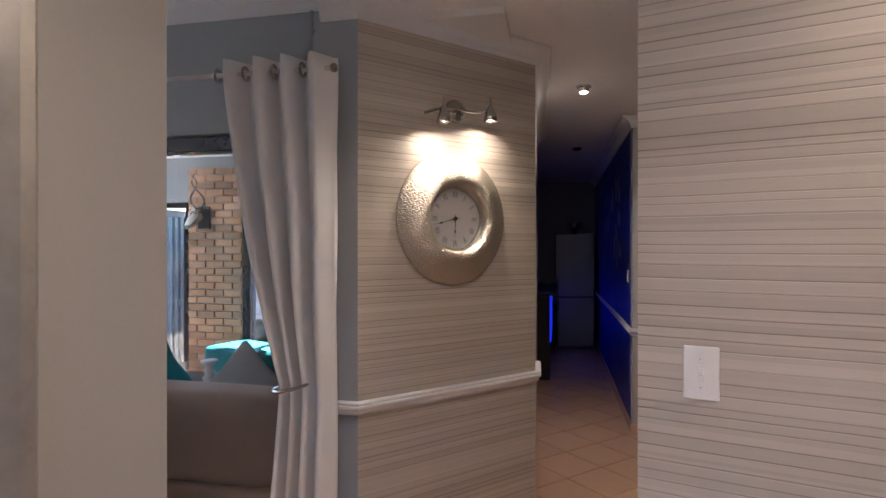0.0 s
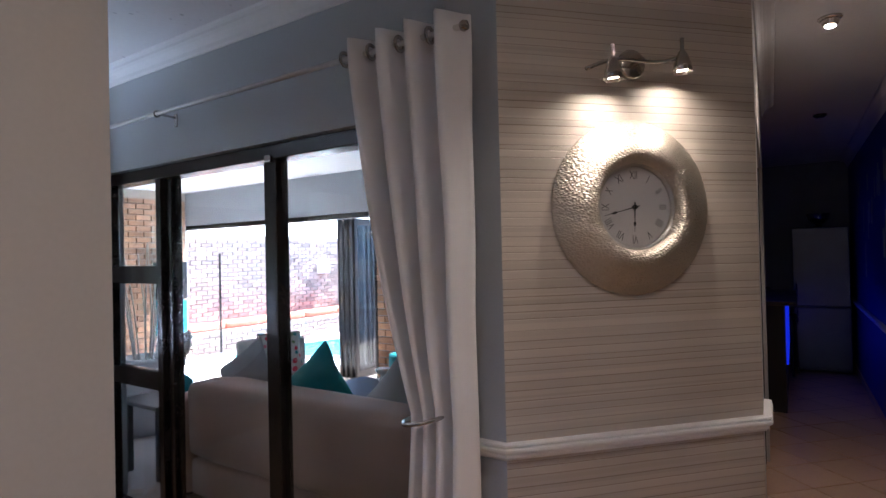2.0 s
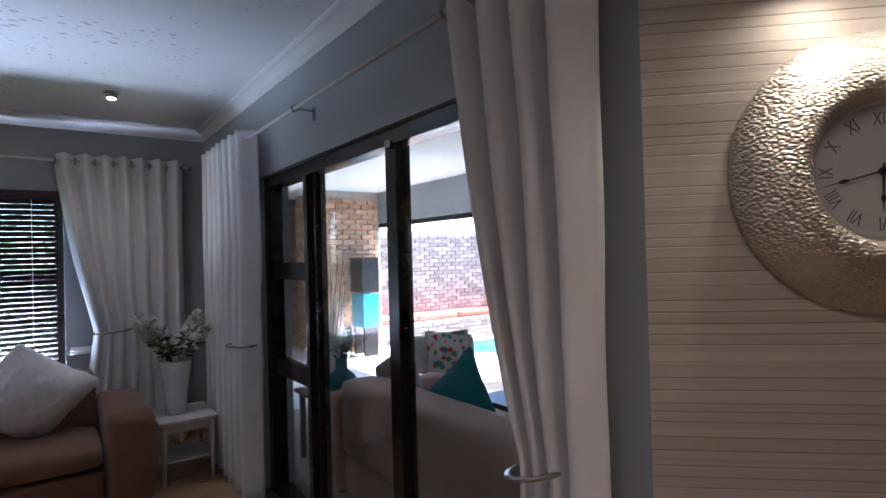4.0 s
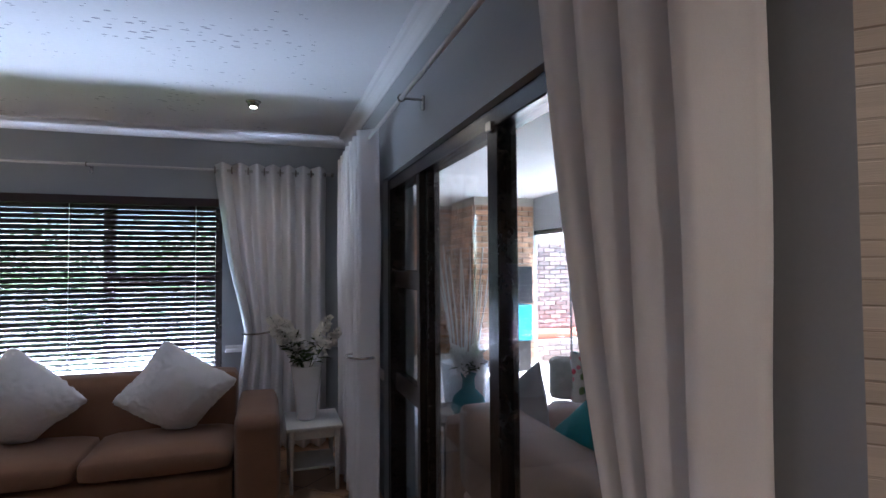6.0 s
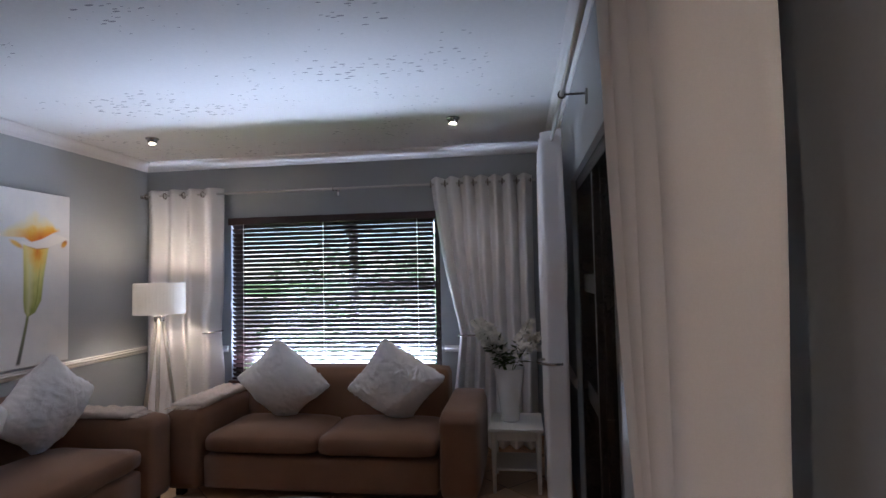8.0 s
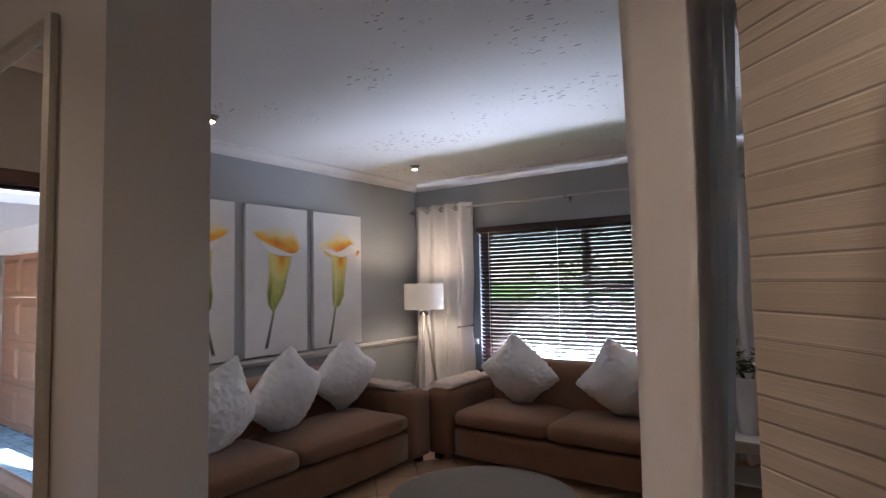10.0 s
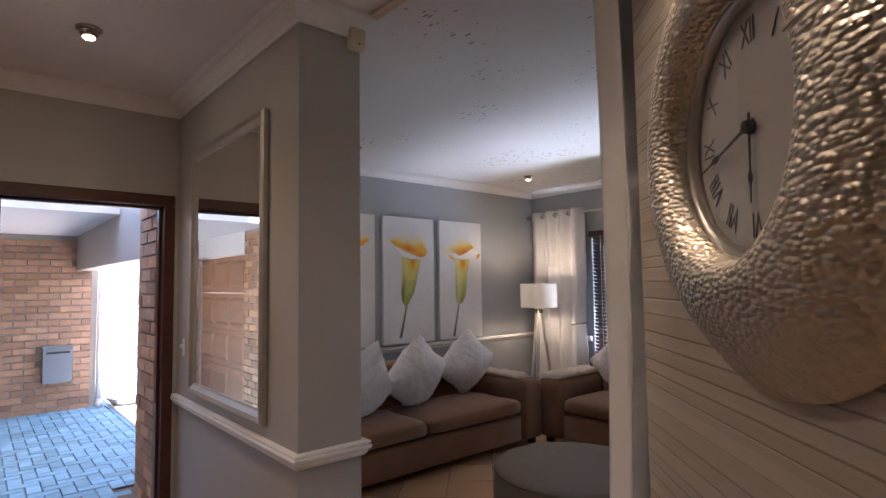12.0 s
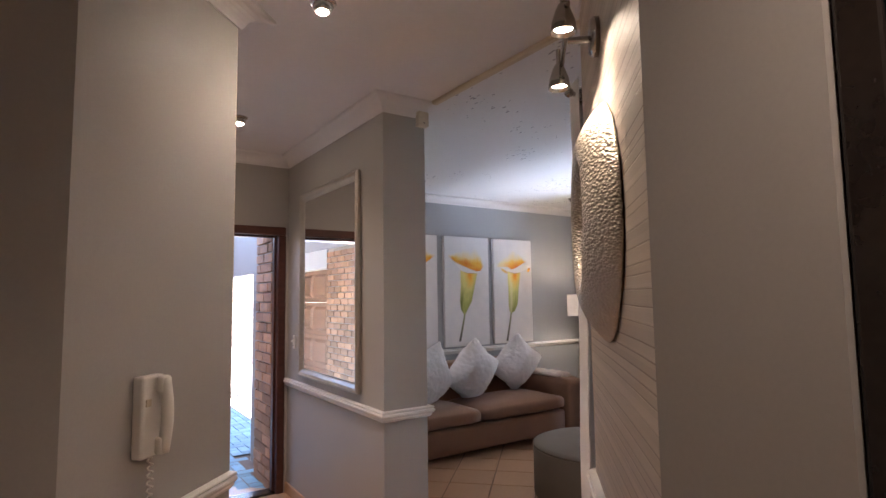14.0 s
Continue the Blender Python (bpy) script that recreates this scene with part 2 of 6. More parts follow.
STEEL = mat("brushed_steel", (0.13, 0.14, 0.16), rough=0.35, metal=1.0, var=0.12, scale=6, bump=0.05)
SOFA = mat("brown_sofa_suede", (0.225, 0.112, 0.060), rough=0.85, var=0.22, scale=4, fine=220, bump=0.25, sheen=0.25, dist=0.002)
SOFA2 = mat("taupe_sofa_cloth", (0.42, 0.265, 0.205), rough=0.85, var=0.15, scale=4, fine=220, bump=0.25, sheen=0.2, dist=0.002)
FLUFF = mat("white_fleece", (0.90, 0.89, 0.89), rough=0.95, var=0.05, scale=14, fine=150, bump=0.5, sheen=0.7, dist=0.006)
OTTO = mat("grey_ottoman_cloth", (0.21, 0.18, 0.15), rough=0.8, var=0.12, scale=5, fine=200, bump=0.2, dist=0.002)
THROW = mat("beige_knit_throw", (0.62, 0.53, 0.47), rough=0.95, var=0.2, scale=20, fine=150, bump=0.8, dist=0.008)
CANVAS = mat("canvas_white", (0.74, 0.74, 0.75), rough=0.8, var=0.05, scale=6, fine=500, bump=0.2, dist=0.001)
PLASTIC = mat("white_plastic", (0.76, 0.74, 0.70), rough=0.35, var=0.05, scale=10, bump=0.03)
BEIGE = mat("beige_plastic", (0.60, 0.52, 0.40), rough=0.45, var=0.08, scale=10, bump=0.03)
CERAM = mat("white_ceramic", (0.75, 0.75, 0.74), rough=0.25, var=0.04, scale=6, bump=0.03)
PAINTWD = mat("white_painted_wood", (0.66, 0.64, 0.60), rough=0.5, var=0.12, scale=6, fine=60, bump=0.15)
BRICK = mat("face_brick", (0.54, 0.31, 0.175), rough=0.85, var=0.45, scale=9, fine=60, bump=0.5, vary_obj=0.35, tone2=(0.40, 0.235, 0.165), dist=0.006)
MORTAR = mat("mortar", (0.46, 0.42, 0.37), rough=0.95, var=0.2, scale=10, bump=0.4)
GARDENMORTAR = mat("garden_mortar", (0.42, 0.33, 0.29), rough=0.95, var=0.2, scale=10, bump=0.4)
STONE = mat("boundary_stone", (0.52, 0.42, 0.36), rough=0.9, var=0.22, scale=6, fine=40, bump=0.5, vary_obj=0.14, dist=0.01)
PAVER = mat("blue_grey_paver", (0.31, 0.54, 0.65), rough=0.8, var=0.3, scale=7, fine=90, bump=0.4, vary_obj=0.22, dist=0.004)
SAND = mat("paver_joint_sand", (0.17, 0.16, 0.14), rough=1.0, var=0.3, scale=20, bump=0.5)
MIRROR = mat("mirror_silver", (0.92, 0.92, 0.92), rough=0.02, metal=1.0, var=0.0, bump=0)
MIRROR.node_tree.nodes["Principled BSDF"].inputs["Roughness"].links and MIRROR.node_tree.links.remove(MIRROR.node_tree.nodes["Principled BSDF"].inputs["Roughness"].links[0])
MIRROR.node_tree.nodes["Principled BSDF"].inputs["Roughness"].default_value = 0.01
SILVER = mat("silver_leaf_frame", (0.52, 0.50, 0.46), rough=0.35, metal=0.8, var=0.15, scale=14, bump=0.1)
HAMMER = hammered_mat("hammered_metal", (0.56, 0.51, 0.43), 0.42, 122.0, 0.85, 0.0056)
DIAL = mat("clock_dial_paper", (0.66, 0.64, 0.62), rough=0.6, var=0.06, scale=9, bump=0.02)
INK = mat("black_enamel", (0.012, 0.011, 0.011), rough=0.4, var=0.2, bump=0.02)
NUM = mat("grey_printed_numeral", (0.14, 0.13, 0.13), rough=0.6, var=0.1, bump=0)
GLASS = glass_mat("window_glass", (0.93, 0.97, 0.98))
CLEAR = glass_mat("clear_glass")
BULB = mat("lit_bulb", (0.9, 0.85, 0.75), rough=0.4, var=0.0, bump=0, emit=(1.0, 0.85, 0.62), strength=30)
TEAL = mat("teal_cloth", (0.0, 0.20, 0.22), rough=0.85, var=0.15, scale=6, fine=250, bump=0.3, dist=0.002)
GREYC = mat("pale_grey_cloth", (0.40, 0.38, 0.38), rough=0.9, var=0.15, scale=6, fine=250, bump=0.3, dist=0.002)
FLORAL = mat("floral_cloth", (0.62, 0.58, 0.52), rough=0.9, var=0.1, scale=9, fine=200, bump=0.2)
_nt = FLORAL.node_tree
_b = _nt.nodes["Principled BSDF"]
_vo = _nt.nodes.new("ShaderNodeTexVoronoi")
_vo.inputs["Scale"].default_value = 17
_nt.links.new(_nt.nodes.new("ShaderNodeTexCoord").outputs["Object"], _vo.inputs["Vector"])
_hue = _nt.nodes.new("ShaderNodeSeparateColor")
_nt.links.new(_vo.outputs["Color"], _hue.inputs[0])
_pal = _nt.nodes.new("ShaderNodeValToRGB")
_pal.color_ramp.interpolation = 'CONSTANT'
for _p, _c in ((0.3, (0.05, 0.26, 0.28, 1)), (0.5, (0.70, 0.20, 0.24, 1)), (0.75, (0.14, 0.22, 0.08, 1))):
    _pal.color_ramp.elements.new(_p).color = _c
_pal.color_ramp.elements[0].color = (0.55, 0.04, 0.07, 1)
_nt.links.new(_hue.outputs[0], _pal.inputs[0])
_lt = _nt.nodes.new("ShaderNodeMath")
_lt.operation = 'LESS_THAN'
_lt.inputs[1].default_value = 0.46
_nt.links.new(_vo.outputs["Distance"], _lt.inputs[0])
_mx = _nt.nodes.new("ShaderNodeMix")
_mx.data_type = 'RGBA'
_nt.links.new(_lt.outputs[0], _mx.inputs[0])
_nt.links.new(_b.inputs["Base Color"].links[0].from_socket, _mx.inputs[6])
_nt.links.new(_pal.outputs[0], _mx.inputs[7])
_nt.links.new(_mx.outputs[2], _b.inputs["Base Color"])
SCRIPT = mat("cream_printed_cloth", (0.58, 0.55, 0.50), rough=0.9, var=0.35, scale=14, fine=30, bump=0.2)
BLACKWD = mat("black_stained_wood", (0.018, 0.014, 0.013), rough=0.4, var=0.3, scale=5, bump=0.08)
LEAF = mat("green_leaf", (0.055, 0.10, 0.025), rough=0.55, var=0.4, scale=7, bump=0.1, vary_obj=0.3)
PETAL = mat("ivory_petal", (0.84, 0.82, 0.75), rough=0.7, var=0.12, scale=20, bump=0.1)
GRASS = mat("lawn_grass", (0.075, 0.13, 0.03), rough=0.95, var=0.4, scale=1.5, fine=80, bump=0.6, dist=0.02)
TERRACE = mat("terrace_screed", (0.68, 0.65, 0.62), rough=0.8, var=0.15, scale=2, fine=60, bump=0.2)
WATER = mat("pool_water", (0.02, 0.34, 0.40), rough=0.08, var=0.15, scale=2, fine=6, bump=0.25, dist=0.02)
ORANGE = mat("orange_coping_cushion", (0.58, 0.16, 0.09), rough=0.9, var=0.2, scale=6, bump=0.2)
POOLTILE = mat("turquoise_panel", (0.02, 0.34, 0.42), rough=0.5, var=0.15, scale=3, bump=0.05)
GARAGE = mat("garage_door_timber", (0.36, 0.19, 0.115), rough=0.5, var=0.2, scale=3, fine=30, bump=0.15, stretch=(1, 1, 6))
WOODCAB = mat("oak_cabinet", (0.50, 0.34, 0.15), rough=0.45, var=0.2, scale=4, fine=30, bump=0.1, stretch=(6, 6, 1))
BOXGREY = mat("grey_sheet_metal", (0.27, 0.29, 0.31), rough=0.45, var=0.08, scale=5, bump=0.05)
SHADE = mat("lampshade_linen", (0.78, 0.75, 0.70), rough=0.9, var=0.05, scale=10, fine=300, bump=0.2, emit=(1.0, 0.82, 0.55), strength=0.03)
LEDBLUE = mat("blue_led", (0.05, 0.05, 0.5), rough=0.5, var=0, bump=0, emit=(0.02, 0.04, 1.0), strength=0.05)

# ---- building helpers ----


def part(name, bm, material, parent=None, label="", smooth=False, matrix=None):
    """Links a bmesh as one mesh object, under a thing or part when one is given."""
    me = bpy.data.meshes.new(name)
    bm.normal_update()
    bm.to_mesh(me)
    bm.free()
    me.materials.append(material)
    if smooth:
        for p in me.polygons:
            p.use_smooth = True
    ob = new(name, me)
    if parent is not None:
        ob.parent = parent
    if matrix is not None:
        ob.matrix_basis = matrix
    if label:
        ob["label"] = label
    return ob


def thing(name, m=None, label="", category="", group="", kind=""):
    ob = new(name)
    ob.matrix_basis = m or Matrix.Identity(4)
    return tagged(ob, label, category, group, kind)


def box(x0, x1, y0, y1, z0, z1, bevel=0.0, seg=2, bm=None):
    bm = bm or bmesh.new()
    fresh = bmesh.new() if bevel else bm
    g = bmesh.ops.create_cube(fresh, size=1)
    for v in g['verts']:
        v.co = Vector(((x0 + x1) / 2 + v.co.x * (x1 - x0), (y0 + y1) / 2 + v.co.y * (y1 - y0), (z0 + z1) / 2 + v.co.z * (z1 - z0)))
    if bevel:
        bmesh.ops.bevel(fresh, geom=fresh.edges[:], offset=bevel, segments=seg, affect='EDGES', profile=0.5)
        me = bpy.data.meshes.new("tmp")
        fresh.to_mesh(me)
        fresh.free()
        bm.from_mesh(me)
        bpy.data.meshes.remove(me)
    return bm


def prism(pts, z0, z1, bm=None):
    """An upright prism over a plan outline (counter-clockwise)."""
    bm = bm or bmesh.new()
    lo = [bm.verts.new((x, y, z0)) for x, y in pts]
    hi = [bm.verts.new((x, y, z1)) for x, y in pts]
    n = len(pts)
    bm.faces.new(lo[::-1])
    bm.faces.new(hi)
    for i in range(n):
        bm.faces.new((lo[i], lo[(i + 1) % n], hi[(i + 1) % n], hi[i]))
    return bm


def lathe(profile, seg=32, bm=None, center=(0, 0, 0)):
    """A turned body from (radius, height) pairs."""
    bm = bm or bmesh.new()
    rings = []
    for r, z in profile:
        if r < 1e-5:
            rings.append([bm.verts.new((center[0], center[1], center[2] + z))])
        else:
            rings.append([bm.verts.new((center[0] + r * math.cos(a * 2 * math.pi / seg), center[1] + r * math.sin(a * 2 * math.pi / seg), center[2] + z)) for a in range(seg)])
    for a, b in zip(rings, rings[1:]):
        for i in range(seg):
            j = (i + 1) % seg
            if len(a) == 1 and len(b) == 1:
                continue
            if len(a) == 1:
                bm.faces.new((a[0], b[j], b[i]))
            elif len(b) == 1:
                bm.faces.new((a[i], a[j], b[0]))
            else:
                bm.faces.new((a[i], a[j], b[j], b[i]))
    bmesh.ops.recalc_face_normals(bm, faces=bm.faces[:])
    return bm


def tube(points, radius, seg=10, bm=None, taper=None):
    """A round bar along a line of points."""
    bm = bm or bmesh.new()
    pts = [Vector(p) for p in points]
    rings = []
    for i, p in enumerate(pts):
        d = (pts[min(i + 1, len(pts) - 1)] - pts[max(i - 1, 0)]).normalized()
        up = Vector((0, 0, 1)) if abs(d.z) < 0.9 else Vector((1, 0, 0))
        a = d.cross(up).normalized()
        b = d.cross(a)
        r = radius if taper is None else radius + (taper - radius) * i / (len(pts) - 1)
        rings.append([bm.verts.new(p + r * (math.cos(k * 2 * math.pi / seg) * a + math.sin(k * 2 * math.pi / seg) * b)) for k in range(seg)])
    for a, b in zip(rings, rings[1:]):
        for i in range(seg):
            bm.faces.new((a[i], a[(i + 1) % seg], b[(i + 1) % seg], b[i]))
    bm.faces.new(rings[0][::-1])
    bm.faces.new(rings[-1])
    bmesh.ops.recalc_face_normals(bm, faces=bm.faces[:])
    return bm


def sweep(profile, path, bm=None):
    """A moulding: the profile (distance into the room, height) along a plan line with the room on its left."""
    bm = bm or bmesh.new()
    pts = [Vector((*p, 0)) for p in path]
    rows = []
    for i, p in enumerate(pts):
        dirs = []
        if i > 0:
            dirs.append((p - pts[i - 1]).normalized())
        if i < len(pts) - 1:
            dirs.append((pts[i + 1] - p).normalized())
        ns = [Vector((-d.y, d.x, 0)) for d in dirs]
        n = sum(ns, Vector()).normalized()
        n = n / max(0.25, n.dot(ns[0]))
        rows.append([bm.verts.new((p.x + n.x * d, p.y + n.y * d, z)) for d, z in profile])
    for a, b in zip(rows, rows[1:]):
        for i in range(len(profile) - 1):
            bm.faces.new((a[i], b[i], b[i + 1], a[i + 1]))
    for r in (rows[0], rows[-1]):
        bm.faces.new(r)
    bmesh.ops.recalc_face_normals(bm, faces=bm.faces[:])
    return bm


def structure(name, bm, material, label="", smooth=False):
    return tagged(part(name, bm, material, smooth=smooth), label, kind="structure")


# added lamp on the window's own sill, for daylight that the blind's slats throw up to the lounge ceiling
lamp("window_daylight_fill", 'AREA', (-4.665, -0.70, 0.575), 18, (0.72, 0.84, 1.0), (-4.35, -0.70, 1.9), size=1.8, size_y=0.09).data.spread = radians(112)

# ---- the setting ----
A, B, C, D = (-0.126, 1.356), (0.615, 2.132), (0.935, 0.56), (1.45, 1.08)
WX, SY, NY, DY = -4.60, -2.66, 1.356, -1.634   # west, south, north living walls; front door wall
H, CB = 2.655, 2.565                            # hall ceiling, underside of its cornice
HL = 2.705                                      # lounge ceiling, a step higher
CW = Vector((B[0] - A[0], B[1] - A[1], 0)).normalized()   # along the clock wall
CN = Vector((CW.y, -CW.x, 0))                             # out of the clock wall

structure("wall_south", box(WX - 0.2, -0.28, SY - 0.22, SY, 0, HL), GREY, "grey painted wall behind the long sofa")
structure("wall_hall_west", box(-0.28, 0.0, SY, 0.0, 0, HL), HALLGREY, "grey wall end between hall and lounge")
bm = box(WX - 0.2, WX, SY, -1.76, 0, HL)
box(WX - 0.2, WX, 0.30, NY + 0.2, 0, HL, bm=bm)
box(WX - 0.2, WX, -1.76, 0.30, 0, 0.55, bm=bm)
box(WX - 0.2, WX, -1.76, 0.30, 2.10, HL, bm=bm)
structure("wall_west", bm, GREY, "grey painted wall with a wide window")
bm = box(WX, -3.04, NY, NY + 0.2, 0, HL)
box(-3.04, -0.42, NY, NY + 0.2, 2.09, HL, bm=bm)
prism([(-0.42, NY), A, (A[0] - 0.10, NY + 0.2), (-0.42, NY + 0.2)], 0, HL, bm=bm)
structure("wall_north", bm, GREY, "grey painted wall round the sliding door")
structure("wall_clock", prism([A, B, (B[0] - 0.13, B[1] + 0.02), (A[0] - 0.10, NY + 0.2)], 0, H), PAPER, "diagonal wall with striped beige wallpaper")
bm = prism([(B[0], B[1] + 0.0003), (B[0], 2.41), (B[0] - 0.13, 2.41), (B[0] - 0.13, B[1] + 0.0205)], 0, H)
box(B[0] - 0.13, B[0], 2.41, 4.20, 2.12, H, bm=bm)
box(B[0] - 0.13, B[0], 4.20, 4.60, 0, H, bm=bm)
TURNED = Matrix.Translation((*B, 0)) @ Matrix.Rotation(radians(1.75), 4, 'Z') @ Matrix.Translation((-B[0], -B[1], 0))
structure("wall_passage", bm, HALLGREY, "grey wall beside a dark framed door").matrix_basis = TURNED
structure("wall_switch", prism([C, (C[0] + 1.10, C[1] - 0.32), (C[0] + 1.13, C[1] - 0.22), (C[0] + 0.06, C[1] + 0.055)], 0, H), PAPER, "wall with striped beige wallpaper")
structure("wall_intercom", prism([(C[0] + 0.004, C[1] + 0.004), (C[0] + 0.06, C[1] + 0.057), (1.7, 0.36), (2.6, 0.9), (2.6, 1.08), D], 0, H), HALLGREY, "plain grey wall with an intercom handset")
bm = box(0.0, 0.02, DY - 0.12, DY, 0, H)
box(0.93, 2.15, DY - 0.12, DY, 0, H, bm=bm)
box(0.02, 0.93, DY - 0.12, DY, 2.08, H, bm=bm)
structure("wall_front", bm, HALLGREY, "grey wall round the front door")
structure("wall_hall_east", box(2.03, 2.15, DY, 0.30, 0, H), HALLGREY)
structure("wall_kitchen_end", box(1.354, 1.60, 3.88, 4.0, 0, H), HALLGREY, "grey wall end with a light switch")
structure("wall_blue", box(1.35, 1.47, 4.004, 8.7, 0, H), BLUE, "deep blue painted wall of the passage")
structure("wall_far", box(-1.6, 1.35, 8.4, 8.55, 0, H), GREY, "wall at the end of the passage")
structure("wall_kitchen_east", box(2.6, 2.75, 1.0, 5.0, 0, H), HALLGREY)
structure("wall_kitchen_north", box(1.60, 2.75, 4.7, 4.85, 0, H), HALLGREY)
structure("wall_bar_west", box(-1.75, -1.6, 4.6, 8.55, 0, H), GREY)
structure("wall_bar_south", box(-1.6, 0.495, 4.6, 4.75, 0, H), GREY)

structure("ceiling_lounge", box(WX - 0.2, -0.29, SY - 0.2, NY + 0.1, HL, HL + 0.1), CEILF, "white textured ceiling with small dark flecks")
bm = box(-0.31, 2.75, DY - 0.1, 4.6, H, H + 0.15)
box(-1.75, 2.75, 4.6, 8.6, H, H + 0.1, bm=bm)
structure("ceiling_hall", bm, CEIL, "smooth white ceiling of hall and passage")

# cove cornices and chair rails
def cove(top, p=0.088):
    return [(0.0, top - 0.002), (p, top - 0.002), (p - 0.004, top - 0.014), (p - 0.016, top - 0.020)] + [(p - 0.016 - (p - 0.03) * math.sin(a), top - 0.020 - 0.064 * (1 - math.cos(a))) for a in (0.3, 0.6, 0.9, 1.2, 1.45)] + [(0.010, top - 0.084), (0.008, top - 0.09), (0.0, top - 0.09)]


def cornice(path, label, top=H):
    structure("cornice", sweep(cove(top), path), CEIL, label)


cornice([(-0.312, NY), (WX, NY), (WX, SY), (-0.28, SY), (-0.28, -0.002)], "white cove cornice round the lounge", HL)
cornice([(-0.28, 0.0), (0.0, 0.0), (0.0, DY), (2.03, DY), (2.03, 0.24), C, D, (2.6, 1.08)], "white cove cornice round the hall")
cornice([(B[0] - 0.0758, 4.6), B, A, (-0.30, NY)], "white cove cornice above the clock wall")
cornice([(1.60, 3.88), (1.35, 3.88), (1.35, 8.4)], "white cove cornice of the passage")
rail = [(d, 0.820 + (z - 0.795) * 0.76) for d, z in ((0.0, 0.795), (0.010, 0.797), (0.014, 0.806), (0.020, 0.812), (0.020, 0.824), (0.028, 0.832), (0.033, 0.842), (0.033, 0.852), (0.024, 0.858), (0.030, 0.866), (0.028, 0.874), (0.0, 0.876))]
for path, label in (
    ([(-3.03, NY), (WX, NY), (WX, 0.33)], "white moulded chair rail beside the window"),
    ([(WX, -1.79), (WX, SY), (-0.28, SY), (-0.28, 0.0), (0.0, 0.0), (0.0, DY + 0.004)], "white moulded chair rail on grey wall"),
    ([(B[0] - 0.0086, 2.40), B, A, (-0.40, NY)], "white moulded chair rail on striped wall"),
    ([(C[0], C[1]), D, (2.6, 1.08)], "white moulded chair rail under the intercom"),
    ([(1.60, 3.88), (1.35, 3.88), (1.35, 8.4)], "white moulded chair rail of the blue wall"),
):
    structure("chair_rail", sweep(rail, path), WHITE, label)
skirt = [(0.0, 0.004), (0.012, 0.004), (0.012, 0.075), (0.008, 0.082), (0.0, 0.082)]
for path in ([(-3.05, NY), (WX, NY), (WX, SY), (-0.28, SY), (-0.28, 0.0), (0.0, 0.0), (0.0, DY)], [(B[0] - 0.0086, 2.4), B, A, (-0.40, NY)], [C, D, (2.6, 1.08)], [(1.60, 3.88), (1.35, 3.88), (1.35, 8.4)]):
    structure("baseboard", sweep(skirt, path), TILE, "tiled skirting")
structure("trim", sweep([(-0.022, H - 0.001), (-0.022, H - 0.012), (-0.012, H - 0.020), (0.012, H - 0.020), (0.022, H - 0.012), (0.022, H - 0.001)], [(-0.30, NY - 0.09), (-0.30, 0.09)]), BEIGE, "beige cover strip between the two ceilings")
structure("floor", box(WX - 0.2, 2.75, SY - 0.2, 8.6, -0.12, -0.004), GROUT, "floor screed and grout under glazed tiles")


# ---- sliding door of the lounge ----
def bar(x0, x1, y0, y1, z0, z1, name, parent, bev=0.004):
    return part(name, box(x0, x1, y0, y1, z0, z1, bev, 1), BRONZE, parent)


door = thing("door_1", None, "dark bronze aluminium sliding door to the covered patio", "sliding door", kind="structure")
YD = 1.43
bar(-3.02, -2.945, YD - 0.05, YD + 0.05, 0, 2.085, "jamb", door)
bar(-0.44, -0.425, YD - 0.05, YD + 0.05, 0, 2.085, "jamb", door)
bar(-2.945, -0.44, YD - 0.05, YD + 0.05, 2.015, 2.085, "head", door)
bar(-2.945, -0.44, YD - 0.05, YD + 0.05, 0.0, 0.05, "sill", door)
bar(-2.355, -2.30, YD - 0.045, YD + 0.02, 0.05, 2.015, "stile", door)
bar(-2.295, -2.235, YD - 0.02, YD + 0.045, 0.05, 2.015, "stile", door)
bar(-1.41, -1.32, YD - 0.045, YD + 0.03, 0.05, 2.015, "stile", door)
bar(-2.945, -2.355, YD - 0.03, YD + 0.02, 1.41, 1.515, "transom", door)
bar(-2.945, -2.355, YD - 0.03, YD + 0.02, 0.79, 0.90, "transom", door)
for x0, x1, z0, z1, y in ((-2.945, -2.355, 0.05, 0.79, YD), (-2.945, -2.355, 0.90, 1.41, YD), (-2.945, -2.355, 1.515, 2.015, YD), (-2.235, -1.41, 0.05, 2.015, YD), (-1.32, -0.44, 0.05, 2.015, YD - 0.015)):
    p = part("pane", box(x0 - 0.004, x1 + 0.004, y - 0.003, y + 0.003, z0 - 0.004, z1 + 0.004), GLASS, door)
    p.visible_shadow = False
part("latch", box(-1.385, -1.345, YD - 0.062, YD - 0.045, 2.0, 2.035, 0.004), CHROME, door, "small metal catch")

